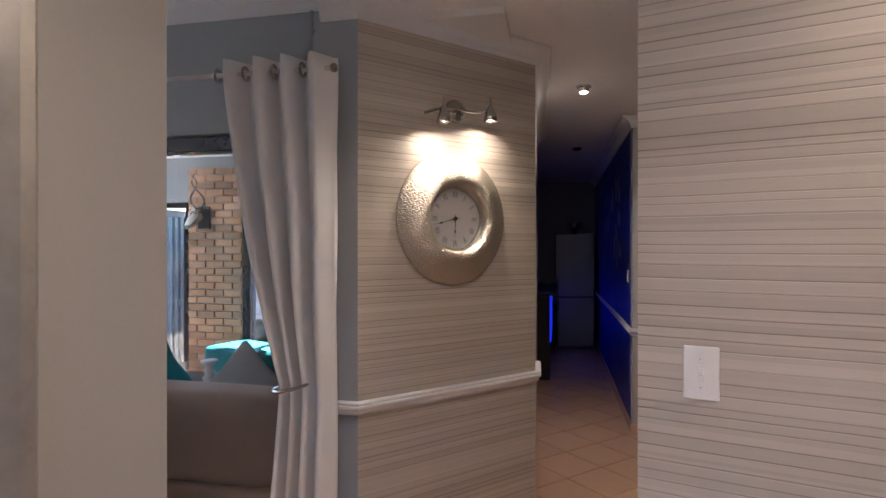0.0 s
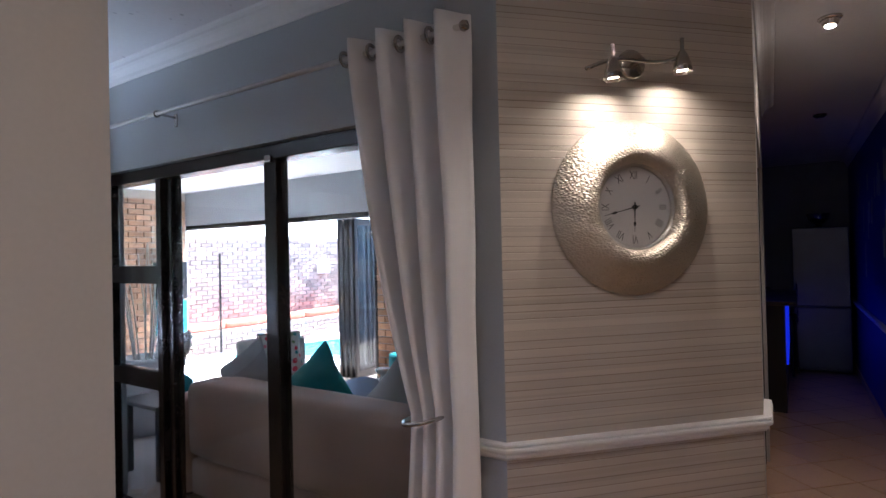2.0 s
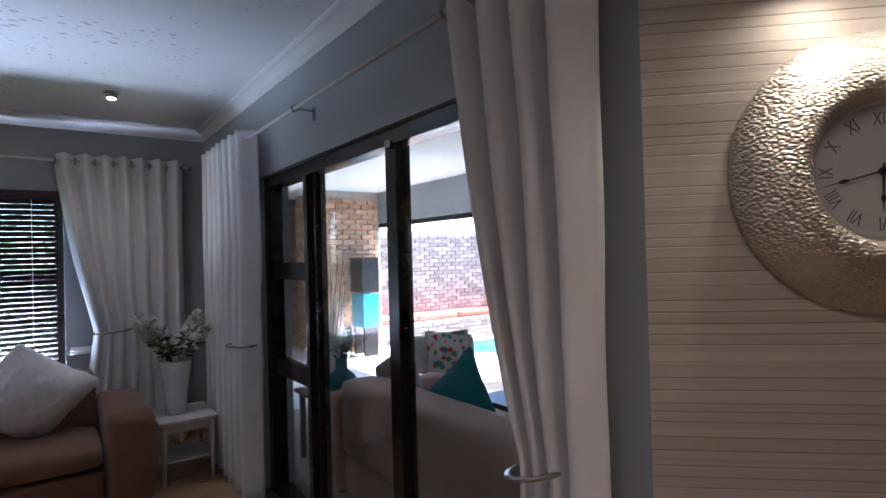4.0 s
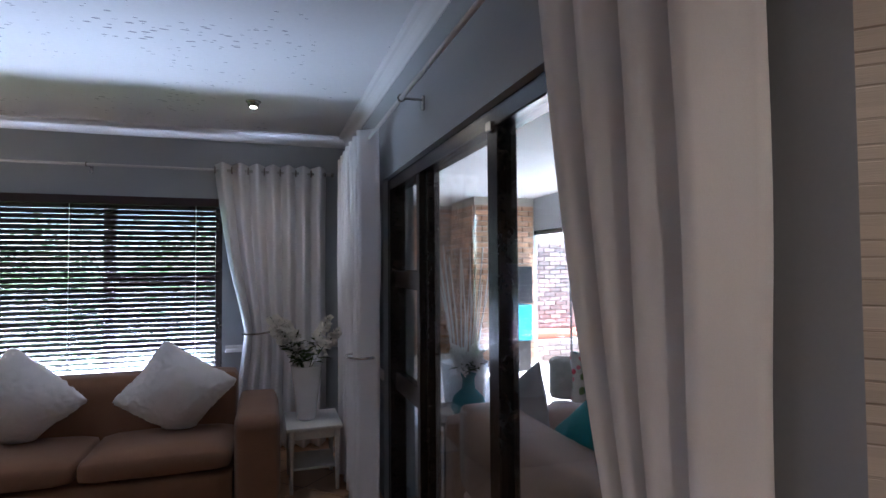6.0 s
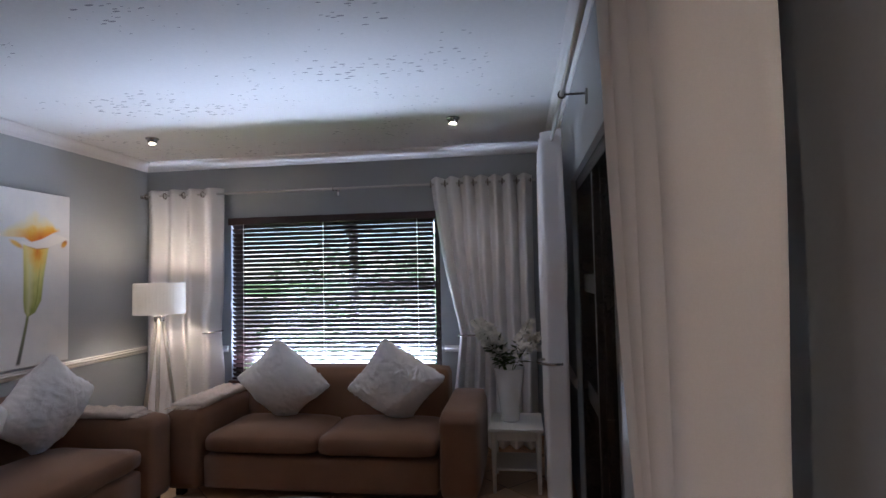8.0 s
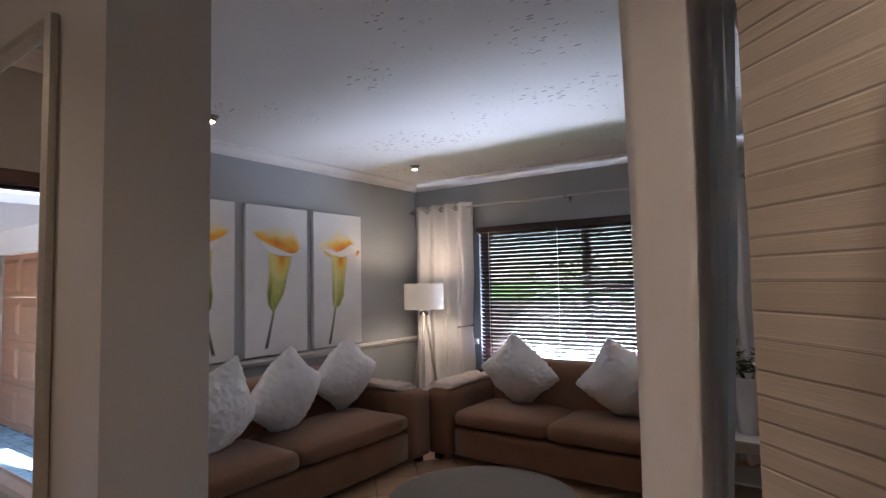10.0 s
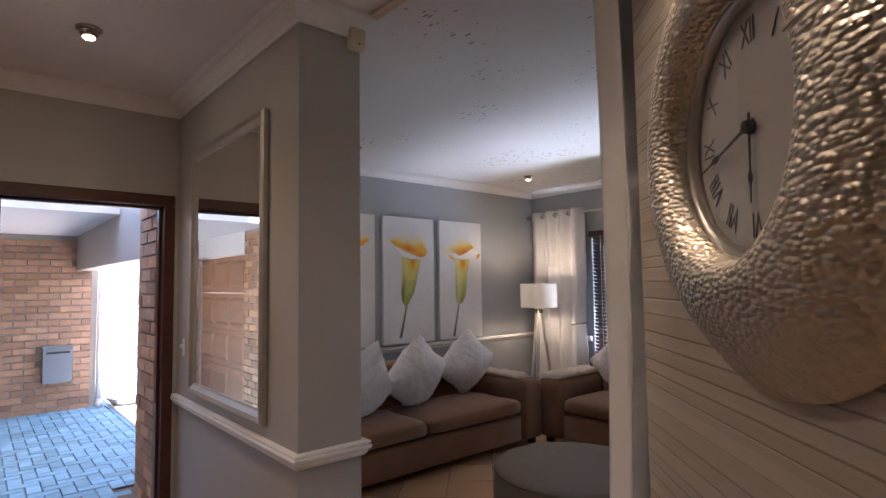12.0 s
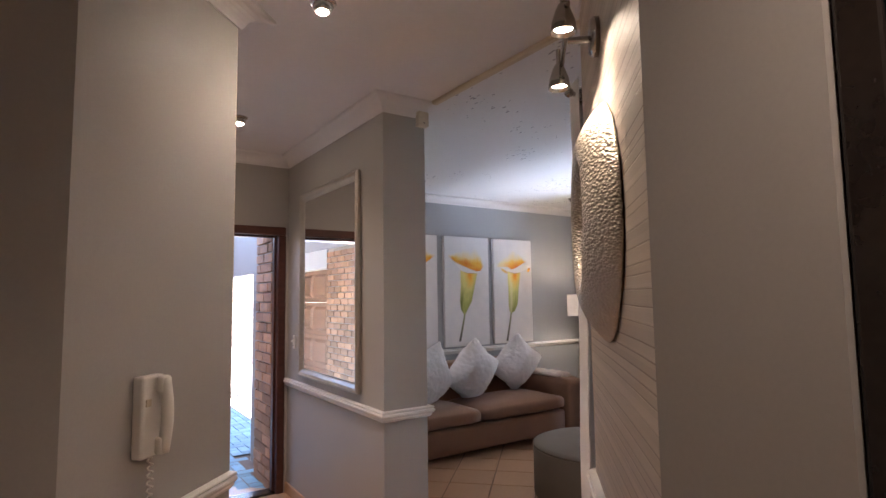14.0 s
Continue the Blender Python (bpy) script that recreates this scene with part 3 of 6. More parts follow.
# ---- west window with its blind ----
win = thing("window_1", None, "wide dark framed window behind the blind", "window", kind="structure")
XW = WX - 0.11
for y0, y1, z0, z1, nm in ((-1.76, -1.70, 0.55, 2.10, "frame"), (0.24, 0.30, 0.55, 2.10, "frame"), (-1.70, 0.24, 2.04, 2.10, "frame"), (-1.70, 0.24, 0.55, 0.61, "frame"), (-0.60, -0.52, 0.61, 2.04, "mullion"), (-0.52, 0.24, 1.40, 1.47, "transom"), (-0.52, 0.24, 0.86, 0.93, "transom")):
    part(nm, box(XW - 0.03, XW + 0.03, y0, y1, z0, z1, 0.004, 1), BRONZE, win)
for y0, y1, z0, z1 in ((-1.70, -0.60, 0.61, 2.04), (-0.52, 0.24, 1.47, 2.04), (-0.52, 0.24, 0.93, 1.40), (-0.52, 0.24, 0.61, 0.86)):
    p = part("pane", box(XW - 0.003, XW + 0.003, y0, y1, z0, z1), GLASS, win)
    p.visible_shadow = False
part("window_sill", box(WX - 0.08, WX + 0.03, -1.78, 0.32, 0.525, 0.55, 0.004), MAHOG, win)

blind = thing("venetian_blind", None, "dark wooden slatted blind, slats tilted half open", "blind")
part("pelmet", box(WX + 0.005, WX + 0.075, -1.755, 0.275, 2.045, 2.115, 0.006), SLATM, blind, "dark maroon wooden pelmet")
slat_bm = box(-0.025, 0.025, -0.985, 0.985, -0.0015, 0.0015)
slat_mesh = bpy.data.meshes.new("slat")
slat_bm.to_mesh(slat_mesh)
slat_bm.free()
slat_mesh.materials.append(SLATM)
nsl = 35
for i in range(nsl):
    z = 0.612 + (2.03 - 0.612) * i / (nsl - 1)
    s = new("slat", slat_mesh)
    s.parent = blind
    s.matrix_basis = pose(WX + 0.04, -0.735 + random.uniform(-0.002, 0.002), z, 0, -44.5 + random.uniform(-1.5, 1.5), 0)
part("bottom_rail", box(WX + 0.015, WX + 0.065, -1.72, 0.25, 0.57, 0.59, 0.004), SLATM, blind)
for y in (-1.60, -0.80, 0.10):
    for dx in (-0.026, 0.026):
        part("ladder_cord", tube([(WX + 0.04 + dx, y, 0.58), (WX + 0.04 + dx, y, 2.05)], 0.0026, 6), PAINTWD, blind)


# ---- curtains ----
def curtain(name, m, w, ztop, zbot, folds, amp, left, right, label, eyelets=True, tie=None, hold=1.0):
    """A hanging cloth in its own frame: x along the rod from 0 to w, y towards the room; left and right give the edges at a height."""
    cur = thing(name, m, label, "curtain")
    bm = bmesh.new()
    nu, nz = folds * 10, 44
    rows = []
    for j in range(nz + 1):
        z = ztop + 0.055 + (zbot - ztop - 0.055) * j / nz
        x0, x1 = left(z), right(z)
        squeeze = (x1 - x0) / w
        row = []
        for i in range(nu + 1):
            u = i / nu
            ph = 2 * math.pi * folds * (1 - u) + math.pi / 2
            wob = 0.18 * noise.noise((u * 5, z * 1.2, 7.1))
            sharp = math.asin(0.97 * math.sin(ph + wob * 2)) / 1.326
            d = amp * (0.55 + 0.45 * min(1, squeeze)) * sharp
            x = left(9.0) + (x1 - left(9.0)) * u + (x0 - left(9.0)) * (1 - u) ** hold
            row.append(bm.verts.new((x + 0.01 * noise.noise((u * 3, z * 2, 1.3)), d + 0.012 * noise.noise((u * 4, z * 1.5, 3.7)), z)))
        rows.append(row)
    for a, b in zip(rows, rows[1:]):
        for i in range(nu):
            bm.faces.new((a[i], a[i + 1], b[i + 1], b[i]))
    cloth = part("cloth", bm, CURT, cur, smooth=True)
    so = cloth.modifiers.new("thick", 'SOLIDIFY')
    so.thickness = 0.004
    if eyelets:
        for k in range(2 * folds):
            u = (k + 0.5) / (2 * folds) if folds else 0
            x0, x1 = left(ztop), right(ztop)
            x = x0 + (x1 - x0) * (k * 0.5 / folds)
            bmr = bmesh.new()
            n1, n2 = 20, 8
            vs = [[bmr.verts.new((x + 0.006 * math.sin(b2), (0.026 + 0.007 * math.cos(b2)) * math.cos(a2), ztop + (0.026 + 0.007 * math.cos(b2)) * math.sin(a2))) for b2 in [q * 2 * math.pi / n2 for q in range(n2)]] for a2 in [q * 2 * math.pi / n1 for q in range(n1)]]
            for i in range(n1):
                for j in range(n2):
                    bmr.faces.new((vs[i][j], vs[(i + 1) % n1][j], vs[(i + 1) % n1][(j + 1) % n2], vs[i][(j + 1) % n2]))
            part("eyelet", bmr, CHROME, cur, smooth=True)
    if tie:
        zt, xa, xb = tie
        pts = [((xa + xb) / 2 + (xb - xa) / 2 * math.cos(a), 0.02 - 0.04 - (amp + 0.035) * math.sin(a), zt + 0.012 * math.cos(a)) for a in [math.pi * (-0.15 + 1.3 * q / 16) for q in range(17)]]
        part("tieback", tube(pts, 0.008, 8), CHROME, cur, "bent metal curtain holdback", smooth=True)
    return cur


# drawn to the corner by the clock wall: left edge swept in to the holdback
def swept(a_top, a_tie, a_bot, z_top, z_tie):
    def edge(z):
        if z > z_tie:
            t = max(0.0, (z_top - z) / (z_top - z_tie))
            return a_top + (a_tie - a_top) * (t ** 1.5 * 0.75 + 0.25 * t)
        return a_tie + (a_bot - a_tie) * min(1, (z_tie - z) / 0.5)
    return edge


RODY = 1.235
curtain("curtain", pose(-0.73, RODY, 0, 0, 0, 0), 0.56, 2.315, 0.02, 4, 0.056, swept(0.0, 0.30, 0.25, 2.3, 0.97), lambda z: 0.537, "white eyelet curtain gathered by a metal holdback beside the clock wall", tie=(0.97, 0.29, 0.43), hold=1.25)
curtain("curtain", pose(-3.95, RODY, 0, 0, 0, 0), 1.1, 2.315, 0.02, 7, 0.06, lambda z: 0.0, lambda z: 1.10 - (0.0 if z > 1.4 else 0.02), "white eyelet curtain beside the sliding door", tie=(0.985, 0.75, 1.11))
curtain("curtain", pose(WX + 0.14, 0.25, 0, 0, 0, 90), 0.92, 2.345, 0.02, 7, 0.075, swept(0.0, 0.24, 0.18, 2.34, 1.0), lambda z: 0.90, "white eyelet curtain swept back beside the window", tie=(1.0, 0.22, 0.50), hold=2.2)
curtain("curtain", pose(WX + 0.14, -2.57, 0, 0, 0, 90), 0.80, 2.345, 0.02, 4, 0.045, lambda z: 0.0, lambda z: 0.79 - 0.03 * math.exp(-((z - 1.03) / 0.25) ** 2), "white eyelet curtain by the floor lamp, lit warm", tie=(1.03, 0.62, 0.80))


ROD = mat("satin_steel_rod", (0.62, 0.61, 0.60), rough=0.5, metal=0.7, var=0.1, scale=8, bump=0)


def rod(name, p0, p1, brackets, out, label):
    r = thing(name, None, label, "curtain rod")
    part("pole", tube([p0, p1], 0.0105, 12), ROD, r, smooth=True)
    d = (Vector(p1) - Vector(p0)).normalized()
    for p, s in ((p0, -1), (p1, 1)):
        part("finial", lathe([(0.0, 0.0), (0.016, 0.002), (0.02, 0.012), (0.016, 0.024), (0.0, 0.028)], 14), CHROME, r, smooth=True, matrix=Matrix.Translation(Vector(p)) @ (d * s).to_track_quat('Z', 'Y').to_matrix().to_4x4())
    for b in brackets:
        q = Vector(p0) + d * b
        w = q + Vector(out)
        br = part("bracket", tube([tuple(q + Vector((0, 0, 0.0))), tuple(w)], 0.006, 8), CHROME, r)
        part("wall_plate", box(w.x - 0.012, w.x + 0.012, w.y - 0.006, w.y + 0.006, w.z - 0.05, w.z + 0.02, 0.003, 1) if abs(out[1]) > 0 else box(w.x - 0.006, w.x + 0.006, w.y - 0.012, w.y + 0.012, w.z - 0.05, w.z + 0.02, 0.003, 1), CHROME, br)
        part("ring", tube([tuple(q + Vector((0, 0.016 * math.cos(a), 0.016 * math.sin(a))) if abs(out[1]) > 0 else q + Vector((0.016 * math.cos(a), 0, 0.016 * math.sin(a)))) for a in [k * math.pi / 6 for k in range(13)]], 0.005, 6), CHROME, br)
    return r


rod("curtain_rod", (-4.05, RODY, 2.315), (-0.20, RODY, 2.315), (0.05, 1.99, 3.80), (0, 0.105, 0.0), "brushed metal curtain rod above the sliding door")
rod("curtain_rod", (WX + 0.14, -2.60, 2.345), (WX + 0.14, 1.19, 2.345), (0.03, 1.93, 3.74), (-0.135, 0, 0.0), "brushed metal curtain rod above the window")


cbl = thing("cable_conduit", None, "thin painted cable conduit running up to the cornice", "conduit")
part("conduit", tube([(-0.34, NY - 0.007, 2.33), (-0.34, NY - 0.007, HL - 0.088)], 0.006, 8), GREY, cbl, smooth=True)
for z in (2.36, 2.52):
    part("clip", box(-0.352, -0.328, NY - 0.015, NY, z, z + 0.012, 0.002, 1), GREY, cbl)

# ---- clock and spot bar ----
def on_clock_wall(s, z, out=0.0):
    p = Vector((A[0], A[1], 0)) + CW * s + CN * out
    return Vector((p.x, p.y, z))


CLOCKM = Matrix.Translation(on_clock_wall(0.512, 1.70, 0.002)) @ Matrix(((CW.x, 0, CN.x, 0), (CW.y, 0, CN.y, 0), (0, 1, 0, 0), (0, 0, 0, 1)))
clock = thing("wall_clock", CLOCKM, "large round wall clock with a hammered silver metal surround", "clock")
DIALZ = 0.018
# a broad domed dish: flat skirt at the wall, rounded shoulder, then a rolled lip round the dial
prof = [(0.316, 0.0), (0.322, 0.001), (0.324, 0.005), (0.320, 0.011), (0.310, 0.020), (0.298, 0.030), (0.284, 0.041), (0.268, 0.052), (0.250, 0.062), (0.232, 0.070), (0.214, 0.075), (0.197, 0.077), (0.182, 0.075), (0.171, 0.069), (0.164, 0.058), (0.160, 0.044), (0.157, 0.030), (0.156, DIALZ)]
part("surround", lathe(prof, 360), HAMMER, clock, "hammered silver metal ring", smooth=True)
part("inner_rim", lathe([(0.156, DIALZ + 0.016), (0.160, DIALZ + 0.018), (0.160, DIALZ + 0.012), (0.152, DIALZ + 0.001), (0.149, DIALZ + 0.001), (0.149, DIALZ + 0.012), (0.156, DIALZ + 0.016)], 64), SILVER, clock, smooth=True)
part("dial", lathe([(0.0, DIALZ), (0.151, DIALZ), (0.151, DIALZ - 0.008), (0.0, DIALZ - 0.008)], 64), DIAL, clock)
for k, (a0, r0, r1) in enumerate(((0.62, 0.20, 0.31), (0.40, 0.19, 0.315), (0.22, 0.18, 0.31))):
    # wire bindings over the shoulder of the ring
    pts = []
    for q in range(9):
        r = r0 + (r1 - r0) * q / 8
        zz = 0.0785 - 0.0725 * (max(0.0, r - 0.19) / 0.134) ** 1.7
        a = a0 + 0.10 * q / 8 * (1 if k < 2 else -0.4)
        pts.append((r * math.cos(a), r * math.sin(a), zz))
    part("wire_binding", tube(pts, 0.0016, 6), SILVER, clock, "thin wire round the ring")
for k, txt in enumerate(("XII", "I", "II", "III", "IIII", "V", "VI", "VII", "VIII", "IX", "X", "XI")):
    a = math.pi / 2 - k * math.pi / 6
    cu = bpy.data.curves.new("numeral", 'FONT')
    cu.body, cu.size, cu.align_x, cu.align_y, cu.extrude = txt, 0.045, 'CENTER', 'CENTER', 0.0004
    tmp = bpy.data.objects.new("tmp", cu)
    scene.collection.objects.link(tmp)
    me = bpy.data.meshes.new_from_object(tmp.evaluated_get(bpy.context.evaluated_depsgraph_get()))
    bpy.data.objects.remove(tmp)
    me.materials.clear()
    me.materials.append(NUM)
    o = new("numeral", me)
    o.parent = clock
    o.matrix_basis = Matrix.Translation((0.117 * math.cos(a), 0.117 * math.sin(a), DIALZ + 0.001)) @ Matrix.Rotation(a - math.pi / 2, 4, 'Z') @ Matrix.Diagonal((0.62, 1.0, 1, 1))
for nm, ang, ln in (("hour_hand", -90 - 2, 0.092), ("minute_hand", 180 + 14, 0.132)):
    bm = bmesh.new()
    shape = [(-0.018, 0.0022), (0.0, 0.0026), (ln * 0.58, 0.0012), (ln * 0.63, 0.0046), (ln * 0.70, 0.0046), (ln * 0.76, 0.0012), (ln, 0.0006)]
    prism([(x, -y) for x, y in shape] + [(x, y) for x, y in reversed(shape)], 0.0, 0.0014, bm=bm)
    part(nm, bm, INK, clock, matrix=Matrix.Translation((0, 0, DIALZ + 0.0045 + 0.003 * (nm[0] == "m"))) @ Matrix.Rotation(radians(ang), 4, 'Z'))
part("hub", lathe([(0.0, DIALZ + 0.0135), (0.008, DIALZ + 0.0115), (0.009, DIALZ + 0.0005), (0.0, DIALZ + 0.0005)], 16), INK, clock)
p = part("clock_glass", lathe([(0.0, DIALZ + 0.0165), (0.1485, DIALZ + 0.0165), (0.1485, DIALZ + 0.015), (0.0, DIALZ + 0.015)], 48), CLEAR, clock)
p.visible_shadow = False

SBM = Matrix.Translation(on_clock_wall(0.0, 0.0, 0.0)) @ Matrix(((CW.x, 0, CN.x, 0), (CW.y, 0, CN.y, 0), (0, 1, 0, 0), (0, 0, 0, 1)))
spotbar = thing("spotlight_bar", SBM, "brushed nickel wall bar with two lit spotlights", "spotlight")
ZS = 2.225
part("wall_plate", lathe([(0.0, 0.0), (0.055, 0.0), (0.055, 0.016), (0.048, 0.024), (0.0, 0.026)], 28), CHROME, spotbar, smooth=True, matrix=Matrix.Translation((0.52, ZS + 0.005, 0.001)))
part("arm", tube([(0.52, ZS, 0.02), (0.52, ZS, 0.085)], 0.010, 10), CHROME, spotbar)
wave = [(0.29 + 0.40 * k / 24, ZS - 0.014 + 0.016 * math.sin(2 * math.pi * (k / 24 - 0.02)) + 0.075 * (k / 24 - 0.2) - 0.02, 0.095) for k in range(25)]
part("bar", tube(wave, 0.007, 8), CHROME, spotbar, smooth=True)
for s, z in ((0.388, 2.25), (0.668, 2.292)):
    hd = part("spot_head", lathe([(0.008, 0.002), (0.013, -0.004), (0.020, -0.018), (0.030, -0.048), (0.034, -0.078), (0.031, -0.078), (0.020, -0.03), (0.0, -0.028)], 28), CHROME, spotbar, smooth=True, matrix=Matrix.Translation((s, z - 0.035, 0.105)) @ Matrix.Rotation(radians(-90), 4, 'X'))
    part("neck", tube([(s, z + 0.012, 0.105), (s, z - 0.035, 0.105)], 0.007, 8), CHROME, spotbar)
    part("bulb", lathe([(0.0, -0.070), (0.024, -0.066), (0.026, -0.058), (0.0, -0.05)], 20), BULB, hd, "glowing halogen bulb")
    p = SBM @ Vector((s, z - 0.035 - 0.083, 0.110))
    q = SBM @ Vector((s, z - 1.0, 0.10))
    lamp("spot_light", 'SPOT', tuple(p), 0.85, (1.0, 0.80, 0.56), tuple(q), size=0.012, spot=84, blend=1.0)

# ---- downlights ----
def downlight(x, y, label, power, tilt=(0.3, 0.0)):
    top = HL if x < -0.3 else H
    d = thing("downlight", pose(x, y, top), label, "downlight", "ceiling downlights")
    part("bezel", lathe([(0.032, 0.001), (0.052, 0.0), (0.053, -0.006), (0.046, -0.012), (0.036, -0.016), (0.032, -0.012), (0.032, 0.001)], 28), CHROME, d, smooth=True)
    eye = part("eyeball", lathe([(0.040, -0.006), (0.038, -0.026), (0.030, -0.040), (0.024, -0.042), (0.022, -0.034), (0.0, -0.033)], 24), CHROME, d, smooth=True)
    part("bulb", lathe([(0.0, -0.047), (0.020, -0.045), (0.023, -0.038), (0.0, -0.034)], 20), BULB, eye, "glowing bulb")
    if power:
        lamp("downlight_lamp", 'SPOT', (x, y, top - 0.055), power, WARM, (x, y, 0), size=0.02, spot=130, blend=0.8)


for x, y, pw in ((0.60, -0.80, 3.6), (0.67, 0.77, 2.2), (0.91, 2.90, 4.4), (1.70, 0.06, 2.4), (-3.65, 0.56, 1.1), (-3.71, -1.96, 1.1), (-1.52, -2.03, 1.1)):
    downlight(x, y, "round silver downlight, switched on", pw)
det = thing("smoke_detector", pose(0.948, 5.237, H), "small dark ceiling fitting in the passage", "ceiling fitting")
part("cap", lathe([(0.05, 0.0), (0.05, -0.012), (0.03, -0.026), (0.0, -0.03)], 20), BRONZE, det, smooth=True)

# ---- lounge furniture ----
def soft_box(x0, x1, y0, y1, z0, z1, r=0.05, seg=4, puff=0.0):
    bm = box(x0, x1, y0, y1, z0, z1)
    bmesh.ops.subdivide_edges(bm, edges=bm.edges[:], cuts=7, use_grid_fill=True)
    cx, cy, cz = (x0 + x1) / 2, (y0 + y1) / 2, (z0 + z1) / 2
    hx, hy, hz = (x1 - x0) / 2, (y1 - y0) / 2, (z1 - z0) / 2
    for v in bm.verts:
        p = Vector((v.co.x - cx, v.co.y - cy, v.co.z - cz))
        q = Vector((max(-hx + r, min(hx - r, p.x)), max(-hy + r, min(hy - r, p.y)), max(-hz + r, min(hz - r, p.z))))
        d = p - q
        if d.length > 1e-6:
            p = q + d.normalized() * min(d.length, r)
        fx, fy = 1 - (p.x / hx) ** 2, 1 - (p.y / hy) ** 2
        p.z += puff * max(0, fx) * max(0, fy) * (1 if p.z > 0 else 0)
        n = noise.noise(Vector((p.x + cx * 3, p.y + cy * 2, p.z)) * 4) * 0.006
        v.co = Vector((cx + p.x, cy + p.y, cz + p.z)) + d.normalized() * n if d.length > 1e-6 else Vector((cx + p.x, cy + p.y, cz + p.z))
    return bm


def sofa(m, w, seats, label, mtl, arm=0.28, depth=0.98, arm_h=0.61, back_h=0.80, tail=True):
    """Front edge at y = 0, back at y = depth, x from 0 to w."""
    s = thing("sofa", m, label, "sofa")
    part("base", soft_box(arm + 0.004, w - arm - 0.004, 0.03, depth - 0.04, 0.06, 0.30, 0.03), mtl, s, smooth=True)
    for x in (0.0, w - arm):
        part("armrest", soft_box(x, x + arm, 0.0, depth, 0.05, arm_h, 0.06), mtl, s, smooth=True)
    part("backrest", soft_box(arm + 0.004, w - arm - 0.004, depth - 0.30, depth, 0.305, back_h, 0.07), mtl, s, smooth=True)
    sw = (w - 2 * arm - 0.012) / seats
    for i in range(seats):
        x = arm + 0.006 + i * sw
        part("seat_cushion", soft_box(x + 0.003, x + sw - 0.003, 0.01, depth - 0.30, 0.303, 0.445, 0.06, puff=0.035), mtl, s, smooth=True)
    for x in (0.06, w - 0.12):
        for y in (0.06, depth - 0.12):
            part("foot", box(x, x + 0.06, y, y + 0.06, 0.0, 0.055, 0.006, 1), BLACKWD, s)
    return s


sofa(pose(-3.20, -1.50, 0, 0, 0, 90), 2.24, 2, "brown suede two-seat sofa under the window", SOFA, depth=0.95)
sofa(pose(-0.42, -1.42, 0, 0, 0, 180), 2.80, 2, "brown suede sofa along the picture wall", SOFA, depth=0.98)


def cushion(m, size, thick, mtl, label, name="cushion", flat=False, seed=0):
    """A stuffed square cushion standing on a corner unless flat; its face looks along -y."""
    bm = bmesh.new()
    n = 56 if mtl is FLUFF else 18
    grid = {}
    for side in (1, -1):
        for i in range(n + 1):
            for j in range(n + 1):
                u, v = 2 * i / n - 1, 2 * j / n - 1
                edge = (i in (0, n)) or (j in (0, n))
                if edge and side < 0:
                    grid[side, i, j] = grid[1, i, j]
                    continue
                pin = 1 - 0.13 * (1 - u * u) * abs(v) ** 3 - 0.13 * (1 - v * v) * abs(u) ** 3 - 0.09 * abs(u * v) ** 6 + 0.03 * noise.noise((u * 1.5, v * 1.5, seed * 3.3))
                t = ((1 - u * u) ** 0.68) * ((1 - v * v) ** 0.68)
                wob = 0.022 * noise.noise((u * 2.2 + seed, v * 2.2, side * 2.0))
                x, z = u * size / 2 * pin, v * size / 2 * pin
                grid[side, i, j] = bm.verts.new((x, side * (t * thick / 2 + wob * t), z))
    for side in (1, -1):
        for i in range(n):
            for j in range(n):
                f = [grid[side, i, j], grid[side, i + 1, j], grid[side, i + 1, j + 1], grid[side, i, j + 1]]
                bm.faces.new(f if side < 0 else f[::-1])
    if mtl is FLUFF:
        for v in bm.verts:
            c = v.co * 26 + Vector((seed * 7.0, 0, 0))
            d = v.co * 62 + Vector((0, seed * 5.0, 3))
            v.co += noise.noise_vector(c) * 0.007 + noise.noise_vector(d) * 0.006
    ob = part(name, bm, mtl, smooth=True, matrix=m @ (Matrix.Identity(4) if flat else Matrix.Rotation(radians(45), 4, 'Y')))
    return tagged(ob, label, "cushion", "cushions on the brown sofas" if mtl is FLUFF else "")


fl = "fluffy white square cushion leaning on the sofa back"
cushion(pose(-3.62, -0.79, 0.735, 22, 4, 90), 0.58, 0.36, FLUFF, fl, seed=1)
cushion(pose(-3.62, 0.09, 0.73, 22, -7, 90), 0.58, 0.36, FLUFF, fl, seed=2)
cushion(pose(-2.68, -1.93, 0.755, 18, -8, 172), 0.55, 0.34, FLUFF, fl, seed=3)
cushion(pose(-2.03, -1.88, 0.72, 18, -10, 185), 0.60, 0.36, FLUFF, fl, seed=4)
cushion(pose(-1.42, -1.82, 0.71, 20, 10, 190), 0.60, 0.36, FLUFF, fl, seed=5)


